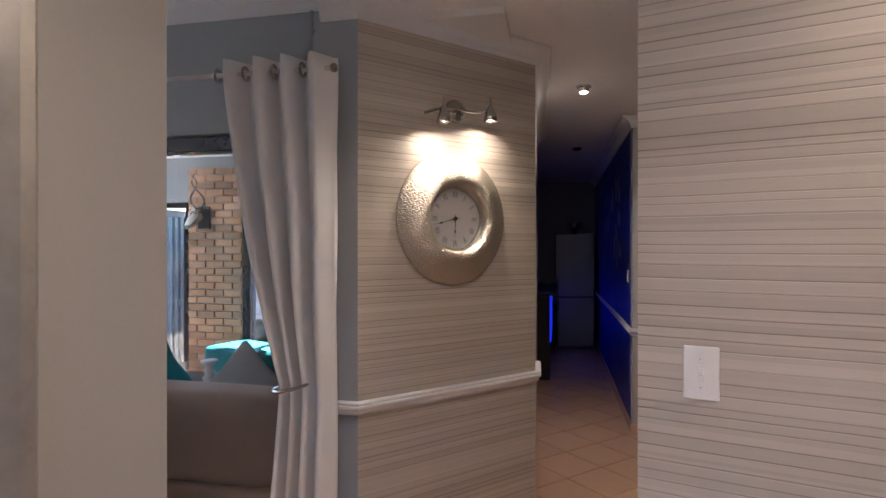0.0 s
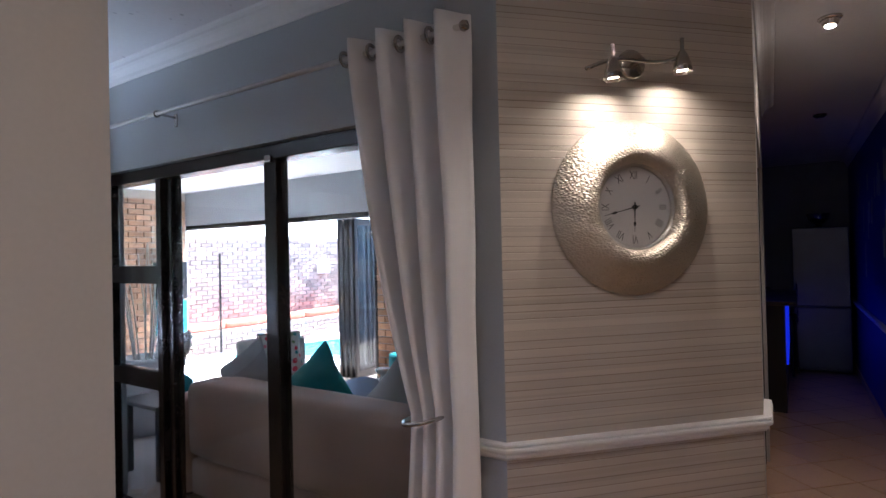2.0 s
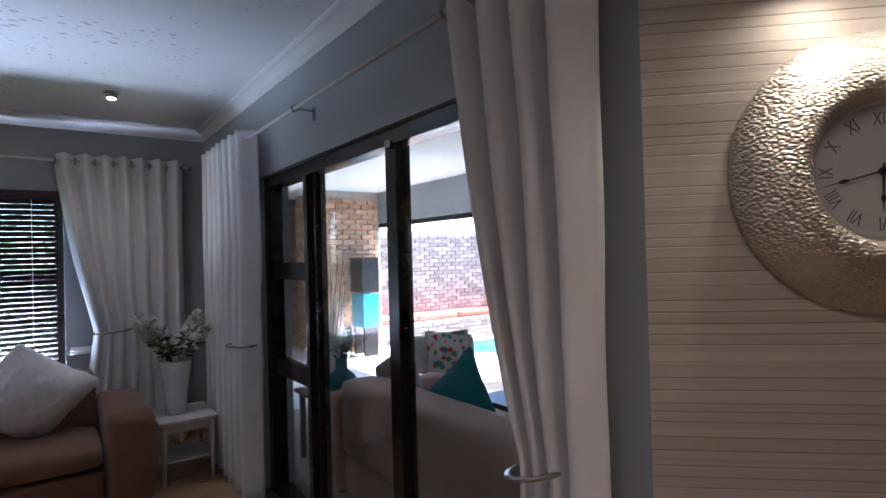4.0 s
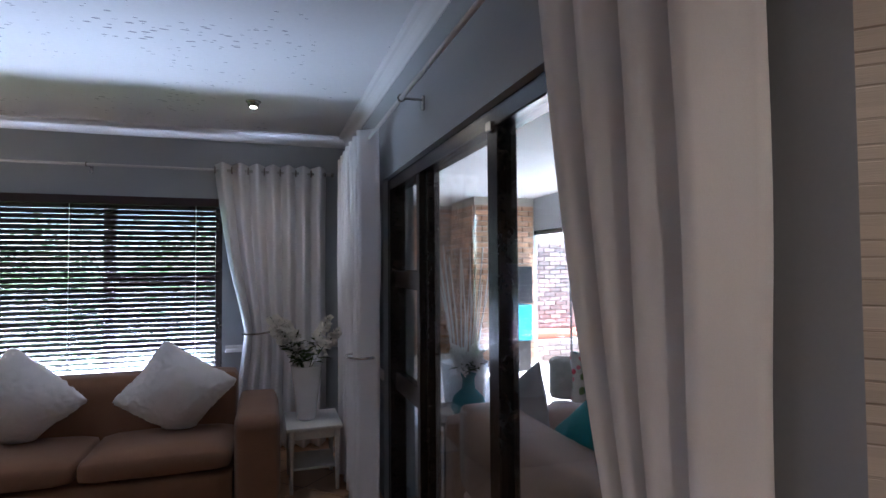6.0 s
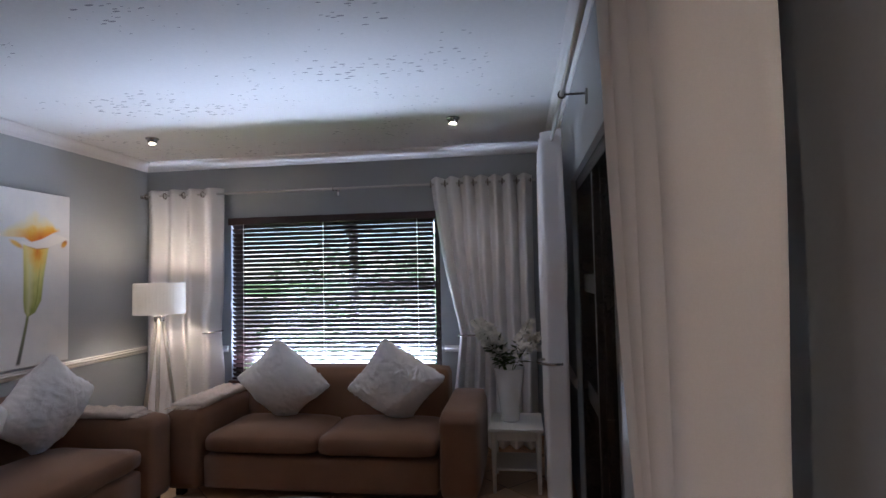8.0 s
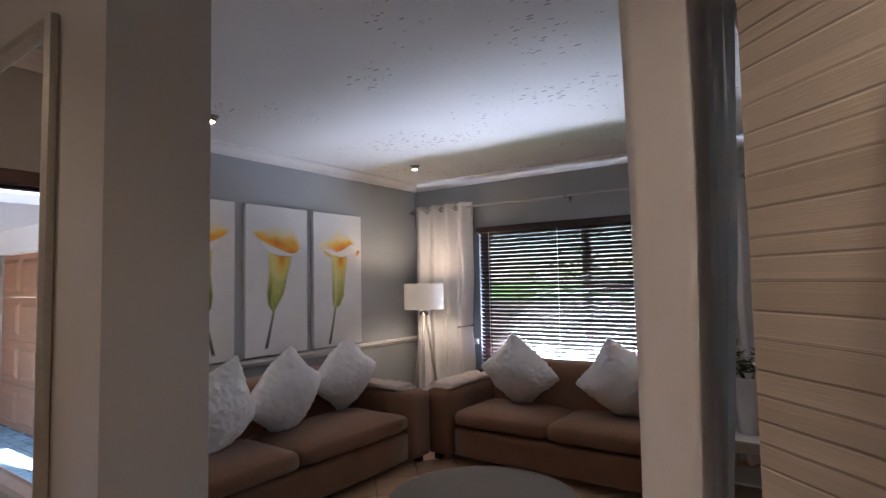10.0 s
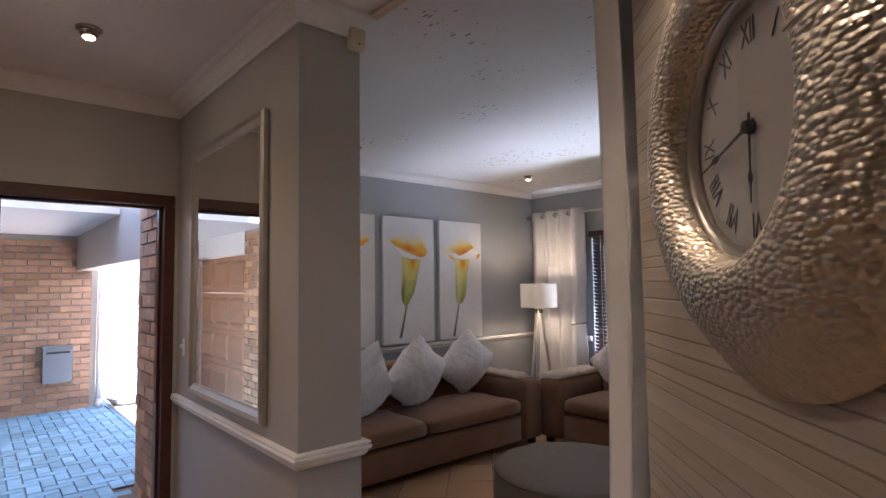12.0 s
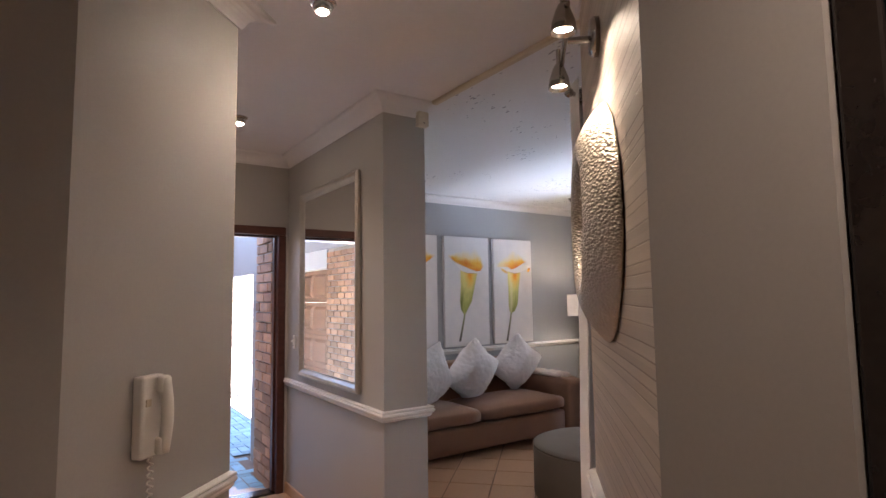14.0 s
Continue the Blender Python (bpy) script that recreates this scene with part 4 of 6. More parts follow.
def throw(name, m, lx, ly, label):
    bm = bmesh.new()
    n, k = 24, 14
    vs = [[bm.verts.new((lx * (i / n - 0.5), ly * (j / k - 0.5) * (1 + 0.12 * noise.noise((i * 0.3, 2, 1))), 0.040 + 0.030 * noise.noise((i * 0.45, j * 0.5, 3)) * (1 - abs(2 * j / k - 1) * 0.5) - (0.035 if j in (0, k) or i in (0, n) else 0) * 0.4)) for j in range(k + 1)] for i in range(n + 1)]
    for i in range(n):
        for j in range(k):
            bm.faces.new((vs[i][j], vs[i + 1][j], vs[i + 1][j + 1], vs[i][j + 1]))
    ext = bmesh.ops.extrude_face_region(bm, geom=bm.faces[:])
    for v in [g for g in ext['geom'] if isinstance(g, bmesh.types.BMVert)]:
        v.co.z = 0.0
    t = thing(name, m, label, "throw")
    part("cloth", bm, THROW, t, smooth=True)
    for i in range(12):
        y = ly * (i / 11 - 0.5) * 0.9
        part("tassel", tube([(lx / 2 - 0.01, y, 0.012), (lx / 2 + 0.03, y + random.uniform(-0.01, 0.01), 0.010), (lx / 2 + 0.07, y + random.uniform(-0.02, 0.02), 0.006)], 0.006, 6, taper=0.003), THROW, t)
    return t


throw("throw_blanket", pose(-3.62, -1.36, 0.61, 0, 0, 0), 0.70, 0.24, "folded beige knitted throw with fringe on a sofa arm")
throw("throw_blanket", pose(-3.06, -1.90, 0.61, 0, 0, 90), 0.62, 0.20, "folded beige knitted throw with fringe on a sofa arm")

ott = thing("ottoman", pose(-1.85, -0.08, 0), "round grey upholstered ottoman", "ottoman")
part("drum", lathe([(0.0, 0.03), (0.48, 0.03), (0.495, 0.05), (0.495, 0.375), (0.488, 0.385)], 64), OTTO, ott, smooth=True)
part("top_cushion", lathe([(0.485, 0.386), (0.498, 0.392), (0.492, 0.405), (0.46, 0.417), (0.30, 0.426), (0.0, 0.428)], 64), OTTO, ott, smooth=True)
for a in range(4):
    part("foot", lathe([(0.0, 0.0), (0.02, 0.0), (0.025, 0.03), (0.0, 0.03)], 12, center=(0.36 * math.cos(a * 1.571 + 0.7), 0.36 * math.sin(a * 1.571 + 0.7), 0)), BLACKWD, ott)

tab = thing("side_table", pose(-3.70, 0.97, 0), "small white painted wooden side table", "side table")
part("tabletop", box(-0.22, 0.24, -0.19, 0.19, 0.425, 0.45, 0.005), PAINTWD, tab)
for y in (-0.15, 0.15):
    part("apron", box(-0.17, 0.19, y - 0.01, y + 0.01, 0.355, 0.424, 0.003, 1), PAINTWD, tab)
part("apron", box(0.17, 0.19, -0.139, 0.139, 0.355, 0.424, 0.003, 1), PAINTWD, tab)
for x in (-0.18, 0.2):
    for y in (-0.155, 0.155):
        part("leg", lathe([(0.0, 0.0), (0.012, 0.0), (0.017, 0.2), (0.02, 0.36), (0.022, 0.424)], 12, center=(x, y, 0)), PAINTWD, tab, smooth=True)
part("shelf", box(-0.17, 0.19, -0.15, 0.15, 0.15, 0.165, 0.003, 1), PAINTWD, tab)

vase = thing("vase", pose(-3.70, 0.93, 0.451) @ Matrix.Diagonal((1.2, 1.2, 1.06, 1)), "tall white ceramic vase on the side table", "vase")
part("body", lathe([(0.0, 0.0), (0.052, 0.0), (0.055, 0.01), (0.063, 0.10), (0.082, 0.26), (0.092, 0.355), (0.094, 0.36), (0.088, 0.36), (0.074, 0.24), (0.0, 0.03)], 36), CERAM, vase, smooth=True)


def flowers(m, stems, spread, label, hgt=0.34, sides=None):
    fl = thing("flower_arrangement", m, label, "flowers")
    rnd = random.Random(5)
    lf = bmesh.new()
    for k in range(stems):
        pt, st = bmesh.new(), bmesh.new()
        a = rnd.uniform(0, 6.28) if sides is None else rnd.choice(sides) + rnd.uniform(-0.55, 0.55)
        lean = spread * rnd.uniform(0.5, 1.0)
        top = Vector((math.cos(a) * lean, math.sin(a) * lean, hgt * rnd.uniform(0.75, 1.1)))
        pts = [Vector((0, 0, -0.2)), Vector((top.x * 0.15, top.y * 0.15, 0.02)), Vector((top.x * 0.5, top.y * 0.5, top.z * 0.55)), top]
        tube(pts, 0.003, 5, bm=st)
        for q in range(44):
            t = q / 44
            c = pts[2].lerp(top, t) if q > 3 else pts[1].lerp(pts[2], 0.8)
            r = 0.050 * (1 - t * 0.55)
            d = Vector((rnd.gauss(0, 1), rnd.gauss(0, 1), rnd.gauss(0, 0.6))).normalized()
            c = c + d * r * 0.8
            s = 0.026 * rnd.uniform(0.7, 1.2)
            e = d.cross(Vector((rnd.random(), rnd.random(), 1))).normalized()
            f = d.cross(e)
            vs = [pt.verts.new(c + e * s), pt.verts.new(c + d * s * 1.3), pt.verts.new(c - e * s), pt.verts.new(c - d * s * 0.4 + f * s * 0.6)]
            pt.faces.new(vs)
            vs2 = [pt.verts.new(c + f * s), pt.verts.new(c + d * s * 1.1), pt.verts.new(c - f * s), pt.verts.new(c - d * s * 0.4)]
            pt.faces.new(vs2)
        part("stem", st, LEAF, fl)
        part("blossom", pt, PETAL, fl, "ivory blossom spray")
        for q in range(9):
            c = pts[1].lerp(pts[2], rnd.uniform(0.2, 1.0))
            d = Vector((rnd.gauss(0, 1), rnd.gauss(0, 1), rnd.uniform(0.0, 1.0))).normalized()
            e = d.cross(Vector((0, 0, 1))).normalized() * 0.014
            L = rnd.uniform(0.07, 0.13)
            vs = [lf.verts.new(c), lf.verts.new(c + d * L * 0.5 + e), lf.verts.new(c + d * L + Vector((0, 0, -0.02))), lf.verts.new(c + d * L * 0.5 - e)]
            lf.faces.new(vs)
    part("foliage", lf, LEAF, fl)
    return fl


flowers(pose(-3.70, 0.93, 0.80), 13, 0.27, "ivory flowers with green leaves in a white vase", hgt=0.37, sides=(1.57, 4.6, 4.6))

# tripod floor lamp
fl = thing("floor_lamp", pose(-4.02, -2.11, 0), "white tripod floor lamp with a round linen shade, lit", "floor lamp")
part("shade", lathe([(0.204, 1.235), (0.208, 1.235), (0.208, 1.505), (0.204, 1.505), (0.204, 1.235)], 48), SHADE, fl, "lit white linen drum shade", smooth=False)
for a in (0.5, 2.6, 4.7):
    part("leg", tube([(0.03 * math.cos(a), 0.03 * math.sin(a), 1.20), (0.09 * math.cos(a), 0.09 * math.sin(a), 0.7), (0.20 * math.cos(a), 0.20 * math.sin(a), 0.0)], 0.016, 8), PAINTWD, fl, smooth=True)
part("collar", lathe([(0.0, 1.17), (0.045, 1.17), (0.045, 1.215), (0.012, 1.22), (0.012, 1.33), (0.0, 1.33)], 20), CHROME, fl)
part("bulb", lathe([(0.0, 1.40), (0.02, 1.39), (0.03, 1.365), (0.018, 1.335), (0.0, 1.33)], 16), BULB, fl, smooth=True)
lamp("floor_lamp_light", 'POINT', (-4.02, -2.11, 1.43), 0.26, (1.0, 0.76, 0.48), size=0.04)


# ---- calla lily canvases ----
PAINT = bpy.data.materials.new("watercolour_on_canvas")
PAINT.use_nodes = True
_nt = PAINT.node_tree
_at = _nt.nodes.new("ShaderNodeVertexColor")
_at.layer_name = "paint"
_nt.links.new(_at.outputs[0], _nt.nodes["Principled BSDF"].inputs["Base Color"])
_nt.nodes["Principled BSDF"].inputs["Roughness"].default_value = 0.75
_wv = _nt.nodes.new("ShaderNodeTexNoise")
_wv.inputs["Scale"].default_value = 450
_bp = _nt.nodes.new("ShaderNodeBump")
_bp.inputs["Strength"].default_value, _bp.inputs["Distance"].default_value = 0.25, 0.001
_nt.links.new(_wv.outputs[0], _bp.inputs["Height"])
_nt.links.new(_bp.outputs[0], _nt.nodes["Principled BSDF"].inputs["Normal"])


def mixc(a, b, t):
    t = max(0.0, min(1.0, t))
    return tuple(p + (q - p) * t for p, q in zip(a, b))


def soft(d, w):
    return max(0.0, min(1.0, 0.5 - d / w))


def along(x, knots):
    """Straight runs from knot to knot."""
    for (a, p), (b, q) in zip(knots, knots[1:]):
        if x <= b:
            return p + (q - p) * max(0.0, (x - a) / (b - a))
    return knots[-1][1]


def lily(x, z, curled):
    """The painted flower: a colour for a place on the canvas, by soft-edged washes."""
    n = noise.noise((x * 9, z * 9, 4.0 + curled)) * 0.5 + noise.noise((x * 28, z * 28, 2.0)) * 0.25
    fine = noise.noise((x * 60, z * 14, 3.0)) * 0.25
    col = mixc((0.76, 0.76, 0.77), (0.70, 0.71, 0.73), 0.5 + n)
    if curled:
        bottom, tip = -0.288, -0.635
        rgt = ((-0.288, -0.045), (-0.26, 0.015), (-0.17, 0.066), (0.03, 0.088), (0.23, 0.124))
        lft = ((-0.288, -0.052), (-0.25, -0.078), (-0.17, -0.088), (0.03, -0.088), (0.23, -0.096))
        under = ((-0.25, 0.30), (-0.09, 0.304), (-0.025, 0.272), (0.03, 0.285), (0.09, 0.313), (0.18, 0.36), (0.22, 0.37))
        over = ((-0.25, 0.35), (-0.12, 0.42), (0.0, 0.475), (0.10, 0.46), (0.17, 0.41), (0.22, 0.37))
        lip = ((-0.12, 0.262), (-0.05, 0.238), (0.02, 0.224), (0.12, 0.235), (0.20, 0.270), (0.30, 0.300))
        lip_top = ((-0.12, 0.275), (-0.025, 0.272), (0.06, 0.298), (0.17, 0.352), (0.24, 0.335), (0.30, 0.318))
        heart, x0, x1 = 0.03, -0.12, 0.30
    else:
        bottom, tip = -0.285, -0.60
        rgt = ((-0.285, -0.043), (-0.126, 0.062), (0.047, 0.107), (0.22, 0.155))
        lft = ((-0.285, -0.056), (-0.22, -0.103), (-0.126, -0.116), (0.06, -0.098), (0.22, -0.104))
        under = ((-0.27, 0.41), (-0.17, 0.343), (-0.06, 0.302), (0.05, 0.264), (0.14, 0.240), (0.20, 0.246), (0.25, 0.30))
        over = ((-0.27, 0.425), (-0.15, 0.450), (-0.02, 0.465), (0.12, 0.475), (0.20, 0.43), (0.25, 0.33))
        lip = ((-0.18, 0.330), (-0.095, 0.248), (0.0, 0.220), (0.14, 0.217), (0.21, 0.240))
        lip_top = ((-0.18, 0.346), (-0.06, 0.302), (0.05, 0.264), (0.14, 0.240), (0.21, 0.245))
        heart, x0, x1 = 0.04, -0.18, 0.21
    # stem
    if tip - 0.03 < z < bottom + 0.02:
        t = (bottom - z) / (bottom - tip)
        cx = -0.05 - 0.075 * t ** 1.1
        col = mixc(col, mixc((0.20, 0.24, 0.10), (0.085, 0.085, 0.08), t * 1.2), soft(abs(x - cx) - 0.011 - 0.006 * t, 0.012) * soft(tip - z, 0.02))
    # trumpet
    if bottom - 0.02 < z < 0.26:
        t = max(0.0, (z - bottom) / (0.225 - bottom))
        a, b = along(z, lft), along(z, rgt)
        u = (x - a) / max(0.01, b - a)
        inside = soft(a - x, 0.014) * soft(x - b, 0.014) * soft(bottom - z, 0.02) * soft(z - along(x, lip), 0.010)
        c = mixc((0.27, 0.31, 0.07), (0.62, 0.62, 0.20), t * 1.6 + 0.4 * n + fine)
        c = mixc(c, (0.80, 0.70, 0.26), (t - 0.45) * 2.0 + 0.4 * n + fine)
        c = mixc(c, (0.26, 0.30, 0.05), max(0.0, abs(u - 0.5) - 0.30) * 4.0 * (1.15 - t))
        if not curled:
            c = mixc(c, (0.11, 0.15, 0.02), soft(abs(u - 0.10 - 0.12 * t) - 0.11, 0.14) * soft(t - 0.50, 0.35) * 0.8)
        else:
            c = mixc(c, (0.22, 0.26, 0.04), soft(abs(u - 0.72 - 0.05 * t) - 0.02, 0.07) * soft(t - 0.72, 0.3) * 0.75)
            c = mixc(c, (0.74, 0.74, 0.45), soft(abs(u - 0.30) - 0.14, 0.25) * 0.55)
        glow = math.hypot((x - heart) / 0.075, (z - 0.205) / 0.15)
        c = mixc(c, (0.84, 0.50, 0.05), 1.25 - glow + 0.5 * n)
        c = mixc(c, (0.78, 0.22, 0.01), 1.3 * (0.62 - glow) + 0.4 * n + fine)
        col = mixc(col, c, inside)
    # the open bloom, deep orange at the fold and fading upwards
    lo, hi = along(x, under), along(x, over)
    if lo - 0.02 < z < hi + 0.06 and -0.30 < x < 0.27:
        v = (z - lo) / max(0.03, hi - lo)
        ends = soft(-x - 0.25, 0.07) * soft(x - (0.21 if curled else 0.24), 0.05)
        strength = soft(lo - z, 0.010) * soft(v - 0.88 + 0.35 * n, 0.62) * ends
        c = mixc((0.82, 0.36, 0.02), (0.84, 0.56, 0.10), v * 1.5 + 0.8 * n + fine)
        c = mixc(c, (0.82, 0.70, 0.36), v * 1.7 - 0.65 + 0.7 * n)
        core = abs(x - (0.04 if curled else 0.02)) * 3.2 + v * 1.7 if curled else min(abs(x + 0.01) * 5 + abs(v - 0.25) * 2.2, abs(x - 0.15) * 6 + v * 2.6)
        c = mixc(c, (0.72, 0.17, 0.01), 0.85 - core + 0.6 * n + fine)
        if curled:
            c = mixc(c, (0.80, 0.74, 0.48), soft(x + 0.11, 0.14) * 0.8)
        col = mixc(col, c, strength)
    # pale curled lip, shaded along its lower edge
    if x0 - 0.02 < x < x1 + 0.02:
        la, lb = along(x, lip), along(x, lip_top)
        on = soft(x0 - x, 0.03) * soft(x - x1, 0.03)
        col = mixc(col, (0.83, 0.82, 0.81), soft(la - z, 0.008) * soft(z - lb, 0.008) * on)
        col = mixc(col, (0.42, 0.22, 0.08), soft(abs(z - la + 0.003) - 0.003, 0.006) * on * soft(abs(x - heart) - 0.09, 0.05) * 0.8)
    if curled:
        q = math.hypot((x - 0.272) / 0.032, (z - 0.272 - 0.5 * (x - 0.272)) / 0.030)
        col = mixc(col, mixc((0.76, 0.40, 0.05), (0.45, 0.14, 0.02), (z - 0.265) * 30), soft(q - 0.85, 0.5))
        q = math.hypot((x + 0.15) / 0.060, (z - 0.252 + 0.45 * (x + 0.15)) / 0.022)
        col = mixc(col, mixc((0.82, 0.52, 0.08), (0.62, 0.25, 0.03), (x + 0.15) * 14), soft(q - 0.85, 0.6) * 0.9)
    return col


def lily_canvas(x0, x1, curled, flip, label, shift=0.0):
    """Wall canvas facing +y with a painted front."""
    w = abs(x1 - x0)
    cv = thing("canvas_painting", pose((x0 + x1) / 2, SY + 0.003, 1.565, 0, 0, 180), label, "painting", "lily canvases on the wall")
    part("canvas", box(-w / 2, w / 2, -0.040, 0.0, -0.66, 0.66, 0.004, 1), CANVAS, cv)
    nx, nz = 120, 230
    verts = [(-w / 2 + 0.004 + (w - 0.008) * i / nx, -0.0425, -0.656 + 1.312 * j / nz) for j in range(nz + 1) for i in range(nx + 1)]
    faces = [(j * (nx + 1) + i, j * (nx + 1) + i + 1, (j + 1) * (nx + 1) + i + 1, (j + 1) * (nx + 1) + i) for j in range(nz) for i in range(nx)]
    me = bpy.data.meshes.new("painted_face")
    me.from_pydata(verts, [], faces)
    ca = me.color_attributes.new("paint", 'FLOAT_COLOR', 'POINT')
    for k, v in enumerate(verts):
        ca.data[k].color = (*lily((v[0] - shift) * flip, v[2], curled), 1.0)
    me.materials.append(PAINT)
    o = new("painted_face", me)
    o.parent = cv
    o["label"] = "painted calla lily"
    return cv


lily_canvas(-3.60, -2.95, 1, 1, "white canvas with a slender yellow calla lily")
lily_canvas(-2.87, -2.20, 0, 1, "white canvas with a broad orange calla lily")
lily_canvas(-2.10, -1.43, 0, -1, "white canvas with an orange lily and dark stem", 0.02)

# ---- hall: mirror, front door frame, switches, intercom ----
mir = thing("wall_mirror", None, "tall mirror in a broad silver frame", "mirror")
fr = [(0.0, 0.0), (0.0, 0.020), (0.012, 0.030), (0.030, 0.026), (0.050, 0.012), (0.060, 0.010), (0.060, 0.0)]
my0, my1, mz0, mz1 = -1.30, -0.285, 0.935, 2.285
bm = bmesh.new()
loops = []
for d, o in fr:
    loops.append([bm.verts.new((0.003 + o, y, z)) for y, z in ((my0 + d, mz0 + d), (my1 - d, mz0 + d), (my1 - d, mz1 - d), (my0 + d, mz1 - d))])
for a, b in zip(loops, loops[1:]):
    for i in range(4):
        bm.faces.new((a[i], a[(i + 1) % 4], b[(i + 1) % 4], b[i]))
bmesh.ops.recalc_face_normals(bm, faces=bm.faces[:])
part("mirror_frame", bm, SILVER, mir, "silver bevelled frame")
part("mirror_glass", box(0.003, 0.011, my0 + 0.058, my1 - 0.058, mz0 + 0.058, mz1 - 0.058), MIRROR, mir)

fd = thing("door_2", None, "dark mahogany front door frame, door standing open", "door frame", kind="structure")
for x0, x1, z0, z1, nm in ((0.022, 0.082, 0.0, 2.01, "jamb"), (0.868, 0.928, 0.0, 2.01, "jamb"), (0.022, 0.928, 2.012, 2.078, "head")):
    part(nm, box(x0, x1, DY - 0.11, DY + 0.012, z0, z1, 0.006, 1), MAHOG, fd)
for x0, x1, z0, z1 in ((0.083, 0.098, 0.0, 2.0), (0.852, 0.867, 0.0, 2.0), (0.083, 0.867, 1.996, 2.011)):
    part("stop", box(x0, x1, DY - 0.10, DY - 0.045, z0, z1, 0.003, 1), MAHOG, fd)
part("threshold", box(0.083, 0.867, DY - 0.12, DY - 0.0, 0.0, 0.018, 0.003, 1), BRONZE, fd)


def switch_plate(m, w, h, toggles, label, name="light_switch"):
    """A wall plate facing -y of its own frame."""
    s = thing(name, m, label, "switch")
    part("plate", box(-w / 2, w / 2, -0.008, 0.0, -h / 2, h / 2, 0.003, 2), PLASTIC, s)
    for x in toggles:
        part("surround", box(x - 0.009, x + 0.009, -0.0105, -0.008, -0.020, 0.020, 0.001, 1), PLASTIC, s)
        part("toggle", box(x - 0.006, x + 0.006, -0.026, -0.009, -0.002, 0.015, 0.002, 1), PLASTIC, s)
    for z in (-h * 0.26, h * 0.26):
        part("screw", lathe([(0.0, 0.0012), (0.003, 0.001), (0.0035, 0.0), (0.0, 0.0)], 10), CHROME, s, matrix=Matrix.Translation((0, -0.008, z)) @ Matrix.Rotation(radians(90), 4, 'X'))
    return s


ang = math.degrees(math.atan2(-0.28, 0.96))
SWP = Vector((C[0], C[1], 0)) + Vector((0.96, -0.28, 0)) * 0.148
switch_plate(pose(SWP.x - 0.0006, SWP.y - 0.002, 1.252, 0, 0, ang), 0.080, 0.130, (0.0,), "white toggle switch plate on striped wallpaper")
switch_plate(pose(1.485, 3.878, 1.33), 0.075, 0.115, (), "white switch plate on the wall end")
switch_plate(pose(1.348, 4.12, 1.31, 0, 0, -90), 0.05, 0.11, (), "narrow white switch plate on the blue wall")
switch_plate(pose(0.002, -1.46, 1.17, 0, 0, 90), 0.04, 0.10, (0.0,), "narrow white switch beside the front door")

IW = Vector((D[0] - C[0], D[1] - C[1], 0)).normalized()
IN = Vector((-IW.y, IW.x, 0))
ip = Vector((C[0], C[1], 0)) + IW * 0.455 + IN * 0.001
ic = thing("intercom_phone", Matrix.Translation((ip.x, ip.y, 1.175)) @ Matrix(((-IW.x, -IN.x, 0, 0), (-IW.y, -IN.y, 0, 0), (0, 0, 1, 0), (0, 0, 0, 1))), "cream wall intercom handset on its cradle", "intercom")
part("cradle", box(-0.045, 0.045, -0.035, 0.0, -0.115, 0.115, 0.008, 3), PLASTIC, ic)
hs = [(0.022, -0.052 - 0.012 * math.sin(math.pi * k / 12), -0.105 + 0.21 * k / 12) for k in range(13)]
bm = tube(hs, 0.017, 10)
box(0.002, 0.042, -0.062, -0.036, 0.062, 0.112, 0.008, 2, bm=bm)
box(0.002, 0.042, -0.062, -0.036, -0.112, -0.060, 0.008, 2, bm=bm)
part("handset", bm, PLASTIC, ic, smooth=True)
part("cord", tube([(0.0 + 0.008 * math.cos(k * 1.2), -0.03 + 0.008 * math.sin(k * 1.2), -0.118 - 0.004 * k) for k in range(60)], 0.0025, 5), PLASTIC, ic)
part("push_button", box(-0.032, -0.012, -0.038, -0.034, 0.03, 0.05, 0.001, 1), BEIGE, ic)

bx = thing("motion_sensor", None, "small beige box under the cornice at the wall end", "sensor")
part("housing", box(-0.285, -0.215, 0.003, 0.045, 2.51, 2.60, 0.006, 2), BEIGE, bx)
part("screw", lathe([(0.0, 0.003), (0.006, 0.002), (0.006, 0.0), (0.0, 0.0)], 10), CHROME, bx, matrix=Matrix.Translation((-0.25, 0.046, 2.53)) @ Matrix.Rotation(radians(-90), 4, 'X'))

# ---- passage and kitchen end ----
fg = thing("refrigerator", pose(1.003, 7.72, 0), "tall grey steel fridge freezer at the end of the passage", "fridge")
part("body", box(-0.29, 0.29, 0.0, 0.62, 0.02, 1.78, 0.012), STEEL, fg)
part("freezer_door", box(-0.29, 0.29, -0.05, -0.002, 0.06, 0.80, 0.012), STEEL, fg)
part("fridge_door", box(-0.29, 0.29, -0.05, -0.002, 0.815, 1.775, 0.012), STEEL, fg)
for z0, z1 in ((0.60, 0.78), (0.84, 1.10)):
    part("handle", tube([(-0.25, -0.05, z0), (-0.25, -0.085, z0 + 0.02), (-0.25, -0.085, z1 - 0.02), (-0.25, -0.05, z1)], 0.008, 8), CHROME, fg)
bw = thing("bowl", pose(1.0, 7.90, 1.782), "shiny metal footed bowl on the fridge", "bowl")
part("dish", lathe([(0.0, 0.03), (0.05, 0.04), (0.10, 0.09), (0.125, 0.17), (0.12, 0.17), (0.09, 0.09), (0.0, 0.05)], 32), CHROME, bw, smooth=True)
part("foot", lathe([(0.0, 0.0), (0.06, 0.0), (0.05, 0.01), (0.025, 0.03), (0.0, 0.032)], 24), CHROME, bw, smooth=True)
